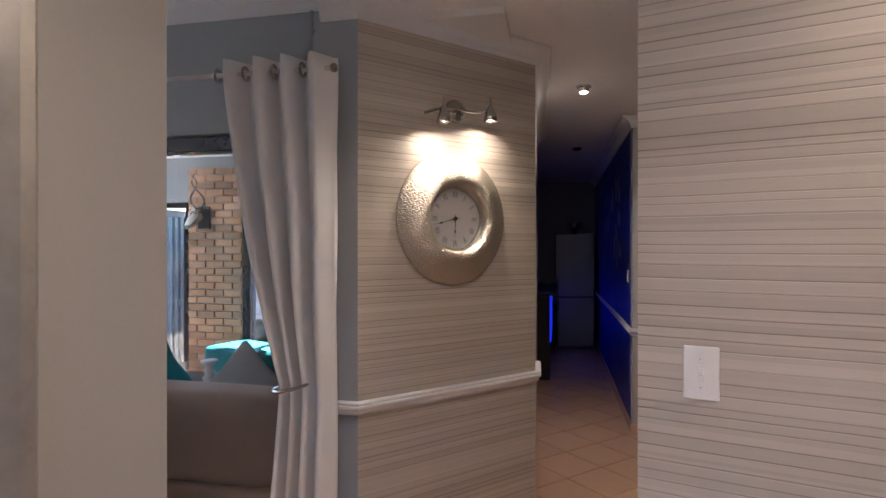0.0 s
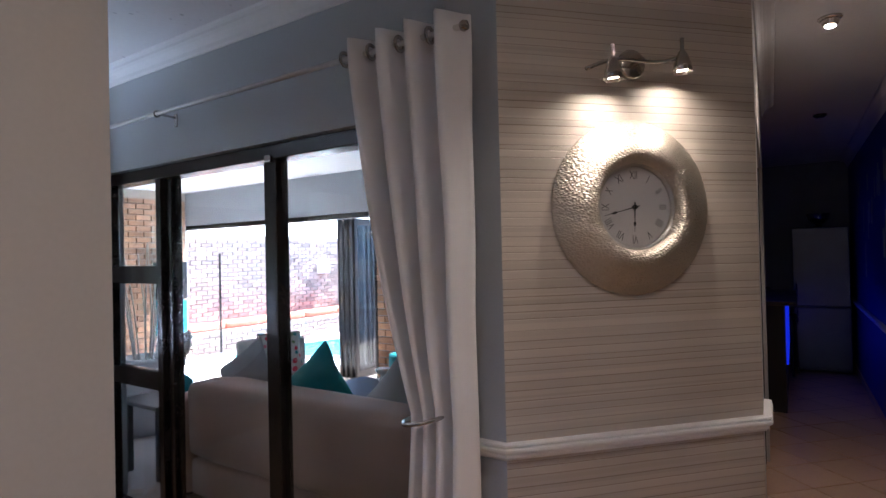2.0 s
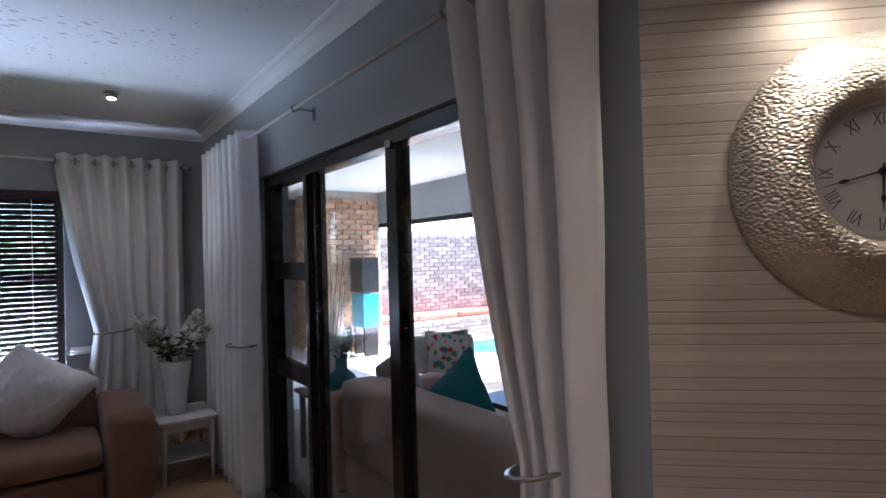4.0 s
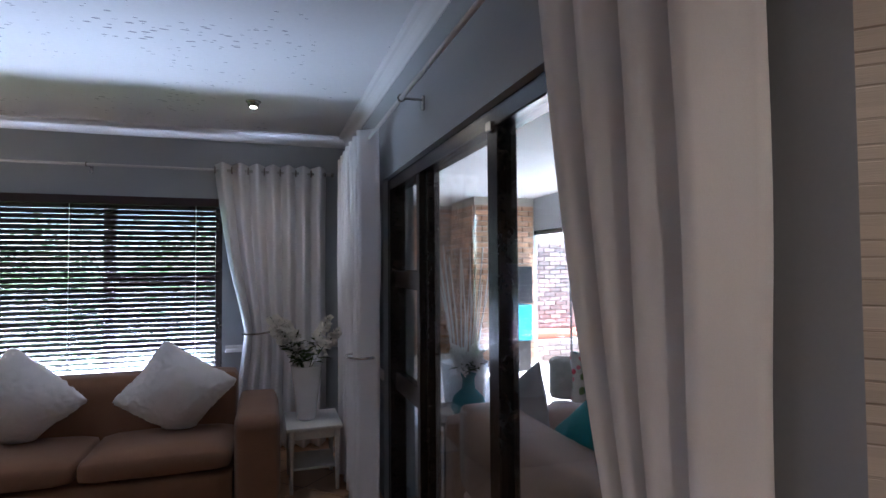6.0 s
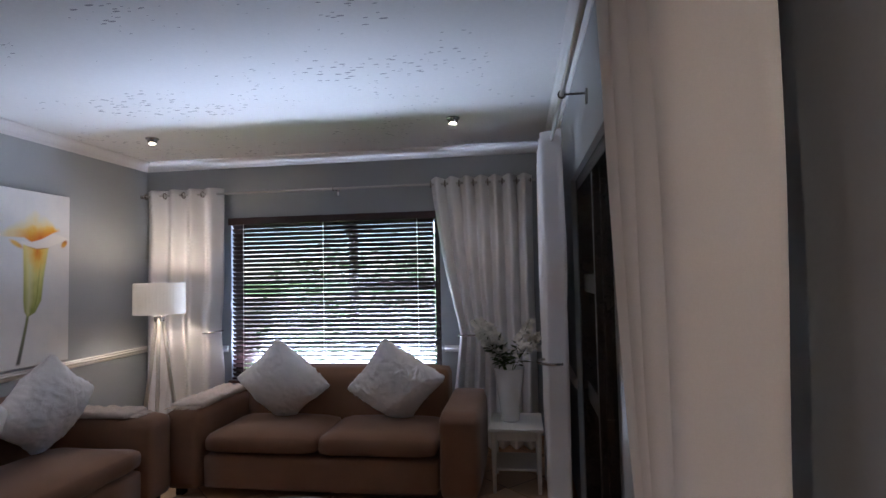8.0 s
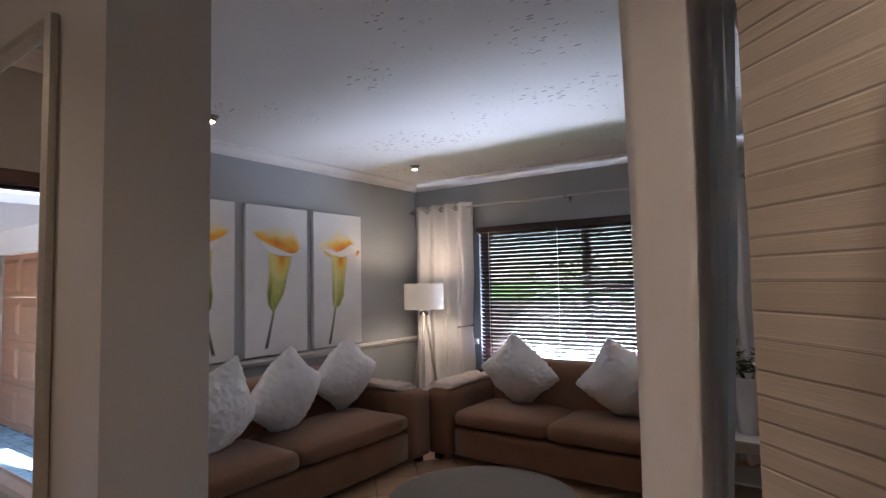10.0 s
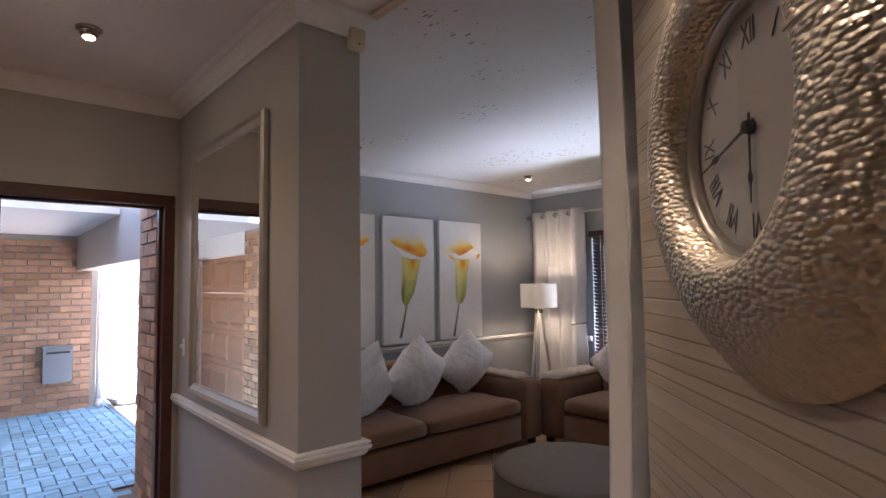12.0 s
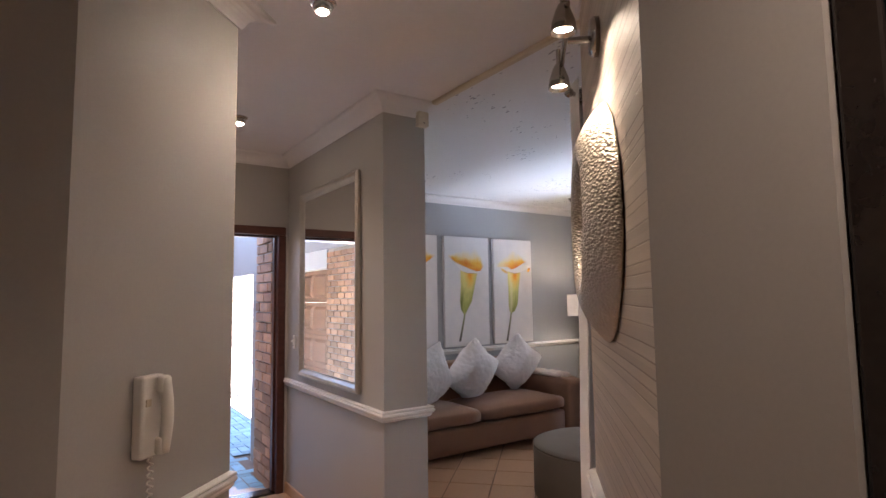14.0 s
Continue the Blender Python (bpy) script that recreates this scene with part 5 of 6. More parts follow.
rnd = random.Random(12)
for k in range(26):
    y, z = rnd.uniform(4.7, 7.4), rnd.uniform(1.25, 2.25)
    dec = part("wall_decal", prism([(0, -rnd.uniform(0.03, 0.08)), (0.002, -0.02), (0.002, rnd.uniform(0.03, 0.09)), (0, 0.02)], -rnd.uniform(0.04, 0.15), rnd.uniform(0.04, 0.15)), CERAM, matrix=pose(1.346, y, z))
    tagged(dec, "pale flake-shaped decal on the blue wall", "decal", "wall decals")
ct = thing("bar_counter", pose(0.20, 6.4, 0), "dark bar counter with blue strip lighting", "counter")
part("front", box(-0.6, 0.45, -0.8, 0.8, 0.0, 1.0, 0.01), BLACKWD, ct)
part("top", box(-0.65, 0.55, -0.85, 0.85, 1.002, 1.04, 0.008), BLACKWD, ct)
# strip enlarged to a panel; its glow replaces blue light falling on the front
part("led_glow_panel", box(0.452, 0.470, -0.78, 0.78, 0.45, 0.98), LEDBLUE, ct, "blue light strip made tall, its glow standing for the lit bar front")
lamp("bar_blue_light", 'AREA', (0.44, 6.4, 1.9), 0.035, (0.03, 0.06, 1.0), (1.35, 6.2, 1.2), size=1.6, size_y=0.3)


def bar_stool(m):
    s = thing("bar_stool", m, "dark bar stool beside the counter", "stool")
    part("seat", lathe([(0.0, 0.68), (0.17, 0.68), (0.18, 0.70), (0.17, 0.73), (0.0, 0.74)], 24), BLACKWD, s, smooth=True)
    part("backrest", box(-0.16, 0.16, 0.14, 0.17, 0.80, 1.05, 0.01), BLACKWD, s)
    for x in (-0.12, 0.12):
        for y in (-0.12, 0.13):
            part("leg", tube([(x * 1.2, y * 1.2, 0.0), (x, y, 0.69)], 0.014, 8), BLACKWD, s)
        part("back_post", tube([(x, 0.13, 0.69), (x, 0.155, 1.03)], 0.010, 8), BLACKWD, s)
    return s


bar_stool(pose(0.58, 7.46, 0, 0, 0, 80))
kc = thing("kitchen_cabinet", pose(1.62, 3.9, 0), "oak kitchen wall cabinet", "cabinet")
part("carcass", box(0.0, 0.6, 0.03, 0.40, 1.42, 2.30, 0.004), WOODCAB, kc)
part("door", box(0.004, 0.596, 0.0, 0.027, 1.424, 2.296, 0.006), WOODCAB, kc)
part("cornice_mould", box(-0.03, 0.63, -0.03, 0.42, 2.302, 2.36, 0.012), WOODCAB, kc)
kb = thing("kitchen_base_unit", pose(1.62, 3.9, 0), "oak kitchen base unit", "cabinet")
part("carcass", box(0.0, 0.6, 0.0, 0.58, 0.0, 0.88, 0.004), BLACKWD, kb)
wt = tagged(part("worktop", box(1.605, 2.24, 3.885, 4.5, 0.883, 0.92, 0.006), CERAM), "pale stone kitchen worktop with a square edge", "worktop")

gd = thing("door_3", TURNED, "dark bronze framed glass door of the passage", "glass door", kind="structure")
for y0, y1, z0, z1, nm in ((2.413, 2.47, 0, 2.115, "jamb"), (4.14, 4.197, 0, 2.115, "jamb"), (2.47, 4.14, 2.05, 2.115, "head"), (2.47, 4.14, 0.0, 0.05, "sill"), (2.475, 2.53, 0.05, 2.05, "stile"), (3.28, 3.34, 0.05, 2.05, "stile")):
    part(nm, box(B[0] - 0.11, B[0] - 0.02 - (0.004 if nm == "head" or nm == "sill" else 0), y0, y1, z0, z1, 0.006), BRONZE, gd)
for y0, y1 in ((2.526, 3.284), (3.336, 4.144)):
    p = part("pane", box(B[0] - 0.068, B[0] - 0.062, y0, y1, 0.046, 2.054), GLASS, gd)
    p.visible_shadow = False

# ---- covered patio behind the sliding door ----
PX0, PX1, PY0, PY1, PH = -8.9, 0.36, NY + 0.2, 4.75, 2.62


def brick_stuff(name, length, height, m, label, course=0.083, brick_l=0.23, depth=0.02, seed=1, mtl=None):
    """A facing of laid bricks on the xz plane of its own frame, joined; the bricks stand proud of the mortar."""
    rnd = random.Random(seed)
    verts, faces = [], []
    rows = int(height / course)
    for r in range(rows):
        x = -brick_l / 2 if r % 2 else 0.0
        while x < length:
            a, b = max(0.0, x + 0.005), min(length, x + brick_l - 0.005)
            if b - a > 0.03:
                z0, z1 = r * course + 0.005, (r + 1) * course - 0.005
                d = -depth - rnd.uniform(0, 0.004)
                k = len(verts)
                verts += [(a, 0, z0), (b, 0, z0), (b, 0, z1), (a, 0, z1), (a + 0.003, d, z0 + 0.003), (b - 0.003, d, z0 + 0.003), (b - 0.003, d, z1 - 0.003), (a + 0.003, d, z1 - 0.003)]
                faces += [(k + 4, k + 5, k + 6, k + 7), (k, k + 1, k + 5, k + 4), (k + 1, k + 2, k + 6, k + 5), (k + 2, k + 3, k + 7, k + 6), (k + 3, k, k + 4, k + 7)]
            x += brick_l
    me = bpy.data.meshes.new(name)
    me.from_pydata(verts, [], faces)
    me.materials.append(mtl or BRICK)
    ob = new(name, me)
    ob.matrix_basis = m
    return tagged(ob, label, "brickwork", kind="stuff")


structure("patio_floor", box(PX0, PX1 + 0.14, PY0, PY1 + 0.2, -0.10, -0.02), TERRACE, "pale patio floor")
structure("patio_ceiling", box(PX0, PX1 + 0.14, PY0, PY1 + 0.2, PH, PH + 0.1), CEIL, "white patio ceiling")
bm = box(-7.75, -3.50, PY1, PY1 + 0.2, 2.10, PH)
box(PX0, -7.75, PY1, PY1 + 0.2, -0.02, PH, bm=bm)
box(-3.50, -2.80, PY1, PY1 + 0.2, -0.02, PH, bm=bm)
box(-2.80, -1.0, PY1, PY1 + 0.2, 2.10, PH, bm=bm)
box(-1.0, PX1 + 0.14, PY1, PY1 + 0.2, -0.02, PH, bm=bm)
structure("patio_wall_north", bm, GREY, "grey band of wall above the folding doors")
structure("patio_wall_west", box(PX0 - 0.2, PX0, PY0 - 0.2, PY1 + 0.2, -0.02, PH), MORTAR)
structure("patio_wall_south", box(PX0, WX - 0.2, NY, NY + 0.2, -0.02, PH), MORTAR)
brick_stuff("brick_facing", PY1 - PY0, PH, pose(PX0, PY0, 0, 0, 0, 90), "brown face brick of the patio end wall", seed=2)
pier = structure("brick_pier", box(-8.50, -7.45, 3.72, PY1 - 0.004, -0.02, PH - 0.002), MORTAR, "brick chimney breast of the patio")
brick_stuff("brick_facing", 1.05, PH - 0.05, pose(-8.50, 3.715, 0), "yellow brown face brick of the chimney breast", seed=3)
brick_stuff("brick_facing", 1.0, PH - 0.05, pose(-7.445, 3.72, 0, 0, 0, 90), "yellow brown face brick of the chimney breast", seed=4)
brick_stuff("brick_facing", 0.70, PH - 0.05, pose(-3.50, PY1 - 0.003, 0), "red brown face brick beside the folding doors", seed=5)

fo = thing("door_4", None, "dark folding doors, stacked open to the pool", "folding door", kind="structure")
for x0, x1, z0, z1, nm in ((-7.75, -7.68, -0.02, 2.03, "jamb"), (-3.57, -3.505, -0.02, 2.03, "jamb"), (-7.75, -3.505, 2.032, 2.098, "head")):
    part(nm, box(x0, x1, PY1 + 0.02, PY1 + 0.12, z0, z1, 0.004, 1), BRONZE, fo)
LY = PY1 + 0.56
for k in range(4):
    x = -3.94 - k * 0.085
    lf = part("leaf", box(x - 0.02, x + 0.02, LY - 0.50, LY - 0.44, 0.0, 2.03, 0.004, 1), BRONZE, fo)
    box_bm = box(x - 0.02, x + 0.02, LY - 0.06, LY + 0.01, 0.0, 2.03)
    part("stile", box_bm, BRONZE, lf)
    for z0, z1 in ((0.0, 0.10), (1.95, 2.03)):
        part("rail", box(x - 0.02, x + 0.02, LY - 0.44, LY - 0.06, z0, z1), BRONZE, lf)
    p = part("pane", box(x - 0.003, x + 0.003, LY - 0.44, LY - 0.06, 0.10, 1.95), GLASS, lf)
    p.visible_shadow = False
pw = thing("window_2", None, "dark framed patio window", "window", kind="structure")
for x0, x1, z0, z1, nm in ((-2.80, -2.7, -0.02, 2.03, "jamb"), (-1.08, -1.0, -0.02, 2.03, "jamb"), (-2.80, -1.0, 2.032, 2.098, "head"), (-2.10, -2.02, 0.0, 2.03, "mullion")):
    part(nm, box(x0, x1, PY1 - 0.02, PY1 + 0.10, z0, z1, 0.004, 1), BRONZE, pw)
p = part("pane", box(-2.7, -1.08, PY1 + 0.04, PY1 + 0.046, 0.0, 2.03), GLASS, pw)
p.visible_shadow = False

# trophy: antelope head
tr = thing("trophy_head", pose(-3.28, PY1 - 0.03, 1.92, 0, 0, 0), "metallic antelope head wall ornament with twisted horns", "wall ornament")
bm = lathe([(0.0, 0.0), (0.05, 0.02), (0.075, 0.10), (0.06, 0.20), (0.035, 0.30), (0.0, 0.34)], 16)
bmesh.ops.transform(bm, matrix=Matrix.Translation((0, -0.06, 0.05)) @ Matrix.Rotation(radians(125), 4, 'X'), verts=bm.verts[:])
part("head", bm, CHROME, tr, smooth=True)
for s in (-1, 1):
    part("horn", tube([(s * (0.03 + 0.06 * math.sin(k * 0.55)), -0.10 - 0.01 * k, 0.08 + 0.035 * k) for k in range(13)], 0.016, 8, taper=0.004), CHROME, tr, smooth=True)
    part("ear", tube([(s * 0.04, -0.09, 0.06), (s * 0.10, -0.08, 0.09), (s * 0.14, -0.08, 0.08)], 0.018, 8, taper=0.004), CHROME, tr, smooth=True)
part("plaque", box(-0.08, 0.08, -0.02, 0.005, -0.14, 0.12, 0.01), BLACKWD, tr)

sofa(pose(-0.40, 2.62, -0.02, 0, 0, 180), 2.38, 2, "taupe patio sofa seen from behind through the glass", SOFA2, depth=0.96, arm=0.22, arm_h=0.68, back_h=0.80)
cushion(pose(-1.70, 1.98, 0.74, -16, 0, 0), 0.47, 0.14, TEAL, "teal square cushion on the patio sofa", seed=6)
cushion(pose(-2.34, 1.98, 0.74, -16, 8, 0), 0.46, 0.14, GREYC, "pale grey square cushion on the patio sofa", seed=7)
cushion(pose(-1.08, 1.98, 0.72, -16, -6, 0), 0.46, 0.14, GREYC, "pale grey square cushion on the patio sofa", seed=8)

tb = thing("coffee_table", pose(-2.1, 3.15, -0.02), "black wooden patio coffee table", "coffee table")
part("tabletop", box(-0.55, 0.55, -0.32, 0.32, 0.42, 0.46, 0.006), BLACKWD, tb)
for x in (-0.48, 0.48):
    for y in (-0.26, 0.26):
        part("leg", box(x - 0.035, x + 0.035, y - 0.035, y + 0.035, 0.0, 0.418, 0.004, 1), BLACKWD, tb)
ch = thing("candle_holder", pose(-2.05, 3.05, 0.442), "white turned candle holder on the table", "candle holder")
part("stem", lathe([(0.0, 0.0), (0.075, 0.0), (0.075, 0.02), (0.04, 0.035), (0.055, 0.06), (0.03, 0.085), (0.045, 0.115), (0.025, 0.15), (0.06, 0.175), (0.07, 0.20), (0.0, 0.20)], 24), CERAM, ch, smooth=True)


def patio_chair(m, label, cloth):
    c = thing("patio_armchair", m, label, "chair")
    part("seat", soft_box(-0.32, 0.32, -0.32, 0.30, 0.28, 0.45, 0.05), cloth, c, smooth=True)
    part("backrest", soft_box(-0.32, 0.32, 0.22, 0.36, 0.452, 0.80, 0.05), cloth, c, smooth=True)
    for x in (-0.27, 0.27):
        for y in (-0.27, 0.28):
            part("leg", lathe([(0.0, 0.0), (0.015, 0.0), (0.022, 0.28), (0.0, 0.28)], 10, center=(x, y, 0)), BLACKWD, c)
    return c


patio_chair(pose(-3.30, 3.05, -0.02, 0, 0, 62), "cream printed patio chair with dark legs", SCRIPT)
cushion(pose(-3.40, 3.16, 0.64, -14, 0, 62), 0.44, 0.13, FLORAL, "bright floral cushion on the patio chair", flat=True, seed=9)
patio_chair(pose(-2.35, 4.25, -0.02, 0, 0, -20), "patio chair draped with a teal cover", BLACKWD)
part_throw = thing("teal_throw", pose(-2.35, 4.25, 0.46, 0, 0, -20), "teal cloth draped over the patio chair", "throw")
part("cloth", soft_box(-0.37, 0.37, -0.36, 0.20, -0.18, 0.10, 0.06), TEAL, part_throw, smooth=True)

pot = thing("planter", pose(-4.25, 2.35, -0.02), "tall white planter with bare white sticks", "planter")
part("pot", lathe([(0.0, 0.0), (0.15, 0.0), (0.21, 0.66), (0.22, 0.70), (0.20, 0.70), (0.19, 0.60), (0.0, 0.55)], 32), CERAM, pot, smooth=True)
for k in range(16):
    a = k * 2.4
    part("stick", tube([(0.08 * math.cos(a), 0.08 * math.sin(a), 0.55), (0.16 * math.cos(a) + 0.02, 0.16 * math.sin(a), 1.1), (0.30 * math.cos(a), 0.22 * math.sin(a), 1.55 + 0.2 * math.sin(k * 1.7))], 0.009, 6, taper=0.005), PAINTWD, pot)
tbl = thing("patio_side_table", pose(-3.25, 1.95, -0.02), "small dark side table behind the glass", "side table")
part("tabletop", box(-0.25, 0.25, -0.22, 0.22, 0.52, 0.55, 0.006), BLACKWD, tbl)
for x in (-0.2, 0.2):
    for y in (-0.17, 0.17):
        part("leg", box(x - 0.02, x + 0.02, y - 0.02, y + 0.02, 0.0, 0.518, 0.003, 1), BLACKWD, tbl)
bv = thing("vase", pose(-3.1, 1.95, 0.531), "teal glass bottle vase with white blooms", "vase")
part("body", lathe([(0.0, 0.0), (0.09, 0.0), (0.12, 0.06), (0.10, 0.13), (0.045, 0.18), (0.04, 0.25), (0.055, 0.28), (0.04, 0.28), (0.0, 0.2)], 28), TEAL, bv, smooth=True)
flowers(pose(-3.1, 1.95, 0.80), 8, 0.12, "white blooms in a teal vase", hgt=0.18)

ht = thing("patio_heater_cabinet", pose(-7.15, 4.30, -0.02), "black boxed appliance above a turquoise panel by the chimney breast", "appliance")
part("cabinet", box(-0.20, 0.20, -0.15, 0.15, 1.00, 1.55, 0.01), BLACKWD, ht)
part("screen", box(-0.17, 0.17, -0.158, -0.151, 1.05, 1.50), INK, ht)
part("panel", box(-0.20, 0.20, -0.14, 0.14, 0.45, 0.98, 0.01), POOLTILE, ht, "turquoise painted panel")
for x in (-0.16, 0.16):
    part("leg", box(x - 0.025, x + 0.025, -0.12, 0.12, 0.0, 0.448, 0.004, 1), BLACKWD, ht)

# ---- pool terrace, garden and far wall ----
structure("ground", box(-400, 400, -400, 400, -0.50, -0.30), GRASS, "lawn reaching to the garden walls")
GZ = -0.20   # the pool terrace lies a step below the house
structure("terrace", box(-14.0, 6.0, PY1 + 0.2, 14.0, -0.298, GZ), TERRACE, "pale sunlit pool terrace")
rim = [(-7.75, 5.5), (-7.15, 5.95), (-6.3, 6.5), (-5.2, 7.0), (-3.8, 7.3), (-2.0, 7.4), (1.0, 7.3), (1.5, 8.2), (0.5, 9.6), (-2.5, 10.0), (-5.5, 9.8), (-7.0, 9.2), (-7.6, 7.6), (-7.85, 6.2)]
structure("water", prism(rim, GZ - 0.05, GZ + 0.006), WATER, "turquoise pool water")
n = len(rim)
cop = bmesh.new()
mid = Vector((sum(p[0] for p in rim) / n, sum(p[1] for p in rim) / n))
for k in range(n):
    a, b = Vector(rim[k]), Vector(rim[(k + 1) % n])
    ao, bo = a + (a - mid).normalized() * 0.28, b + (b - mid).normalized() * 0.28
    prism([tuple(a), tuple(ao), tuple(bo), tuple(b)], GZ - 0.02, GZ + 0.03, bm=cop)
structure("pool_coping", cop, TERRACE, "pale coping round the pool")
GWX = -8.78   # garden wall west of the pool
structure("garden_wall", box(GWX - 0.2, GWX, PY1 + 0.2, 10.6, GZ, 2.02), GARDENMORTAR, "brick garden wall behind the pool")
structure("garden_wall_north", box(GWX, 8.0, 10.4, 10.6, GZ, 2.02), GARDENMORTAR, "brick garden wall across the garden")
brick_stuff("brick_facing", 10.4 - PY1 - 0.2, 2.22, pose(GWX + 0.003, PY1 + 0.2, GZ, 0, 0, 90), "sunlit pinkish face brick of the garden wall", seed=8, mtl=GARDENBRICK)
brick_stuff("brick_facing", 16.7, 2.22, pose(GWX, 10.397, GZ), "sunlit pinkish face brick of the garden wall", seed=18, mtl=GARDENBRICK)
structure("planter_ledge", box(GWX + 0.03, -8.22, PY1 + 0.2, 10.36, GZ, 0.24), STONE, "raised brick seat along the garden wall")
brick_stuff("brick_facing", 10.36 - PY1 - 0.2, 0.44, pose(-8.217, PY1 + 0.2, GZ, 0, 0, 90), "pinkish face brick of the raised seat", seed=9, mtl=GARDENBRICK)
for k in range(5):
    cu = part("bench_cushion", soft_box(-0.48, 0.48, -0.22, 0.22, 0.0, 0.13, 0.05), ORANGE, smooth=True, matrix=pose(-8.47, 5.55 + k * 0.99, 0.243, 0, 0, 90))
    tagged(cu, "orange cushion on the garden seat", "cushion", "garden seat cushions")
gl = thing("garden_lantern", pose(GWX + 0.022, 9.0, 1.18), "pale square lantern on the garden wall", "lantern")
part("body", box(0.0, 0.14, -0.15, 0.15, 0.0, 0.22, 0.012, 1), WHITE, gl)
part("cap", box(0.0, 0.19, -0.20, 0.20, 0.222, 0.25, 0.008, 1), WHITE, gl)


def shrub(m, r, n, label, seed):
    rnd = random.Random(seed)
    sh = thing("shrub", m, label, "shrub", "garden shrubs")
    bm, st = bmesh.new(), bmesh.new()
    for k in range(n):
        d = Vector((rnd.gauss(0, 1), rnd.gauss(0, 1), abs(rnd.gauss(0.3, 0.8)))).normalized()
        c = Vector((d.x * r, d.y * r * 0.7, d.z * r * 1.1 + 0.2)) * rnd.uniform(0.45, 1.05)
        e = d.cross(Vector((rnd.random(), rnd.random(), rnd.random()))).normalized() * rnd.uniform(0.03, 0.06)
        L = rnd.uniform(0.10, 0.2)
        t = (d + Vector((rnd.gauss(0, 0.6), rnd.gauss(0, 0.6), rnd.gauss(0, 0.6)))).normalized() * L
        bm.faces.new([bm.verts.new(c), bm.verts.new(c + t * 0.5 + e), bm.verts.new(c + t), bm.verts.new(c + t * 0.5 - e)])
    for k in range(5):
        a = k * 1.3
        tube([(0, 0, 0), (0.3 * r * math.cos(a), 0.3 * r * math.sin(a), 0.5 * r), (0.6 * r * math.cos(a), 0.5 * r * math.sin(a), r)], 0.02, 6, bm=st, taper=0.008)
    part("branches", st, BLACKWD, sh)
    part("foliage", bm, LEAF, sh)
    return sh


for k, (x, y, z, r, cnt) in enumerate(((-8.45, 10.0, 0.24, 0.22, 260), (-8.5, 9.45 + 0.62, 0.24, 0.20, 220), (-10.6, 9.4, -0.3, 2.0, 700), (-10.9, 7.2, -0.3, 1.8, 500))):
    shrub(pose(x, y, z, 0, 0, k * 40), r, cnt, "leafy green shrub by the garden wall", k)
for k, (x, y, r) in enumerate(((-8.6, -2.2, 1.1), (-8.9, 0.0, 1.3), (-8.4, 1.0, 0.9), (-9.4, -1.2, 1.5), (-11.9, -2.6, 2.5), (-12.1, 0.0, 2.7), (-12.0, 2.4, 2.4))):
    shrub(pose(x, y, -0.3, 0, 0, k * 70), r, 700 if r < 2 else 2600, "leafy green shrub outside the window", 20 + k)
structure("garden_wall_west", box(-11.2, -11.0, -9, 4.5, -0.3, 1.1), STONE, "garden wall west of the house")
gate = thing("umbrella_pole", pose(-8.02, 5.75, GZ), "thin pole standing on the pool terrace", "pole")
part("pole", tube([(0, 0, 0), (0, 0, 1.86)], 0.02, 10), BRONZE, gate)
part("foot", lathe([(0.0, 0.0), (0.22, 0.0), (0.22, 0.03), (0.03, 0.06), (0.0, 0.06)], 24), BOXGREY, gate)

# ---- front court ----
FY, GX, CH = -6.45, 1.60, 2.20
structure("court_ground", box(-3.5, 3.2, -11.5, DY - 0.121, -0.30, -0.018), SAND, "bedding sand of the paved court")
structure("court_wall", box(-0.30, 3.2, FY - 0.22, FY, -0.02, CH + 0.3), MORTAR, "brick wall across the front court")
structure("garage_wall", box(GX, GX + 0.2, -4.65, DY - 0.33, -0.02, CH + 0.3), MORTAR, "brick wall beside the garage door")
# raised to 5.2 m out of view to keep sun off the court
structure("house_front_sun_block", box(0.93, GX, DY - 0.33, DY - 0.124, -0.02, 5.2), MORTAR)
structure("house_front_west", box(-4.8, -0.30, SY - 0.60, SY - 0.224, -0.02, 2.9), MORTAR)
structure("door_reveal", box(-0.28, 0.074, -2.23, DY - 0.122, -0.02, CH + 0.3), MORTAR, "brick reveal of the front door")
# lintel, with unseen height added above it to shade the paving
structure("door_lintel_sun_block", box(0.076, 0.93, DY - 0.34, DY - 0.122, 2.09, 5.2), MORTAR, "lintel over the front door, carried up unseen to block the sun")
structure("carport_ceiling", box(-0.06, GX + 0.2, FY, -3.75, CH, CH + 0.08), CEIL, "white ceiling over the front court")
structure("carport_beam", box(-0.22, -0.06, FY - 0.22, -2.03, 1.755, CH + 0.30), HALLGREY, "plastered beam along the front court")
structure("garage_beam", box(GX - 0.02, GX + 0.2, FY, -4.652, 1.93, CH), CEIL, "pale beam above the garage door")
dp = thing("downpipe", None, "white downpipe at the end of the brick wall", "downpipe")
part("pipe", tube([(-0.335, FY + 0.02, 0.06), (-0.335, FY + 0.02, 1.80)], 0.035, 12), WHITE, dp, smooth=True)
part("shoe", tube([(-0.335, FY + 0.02, 0.08), (-0.33, FY + 0.08, 0.03), (-0.33, FY + 0.14, 0.02)], 0.036, 12), WHITE, dp, smooth=True)
gdr = thing("garage_door", pose(GX, FY + 0.02, 0, 0, 0, 0), "brown timber sectional garage door with raised panels", "garage door")
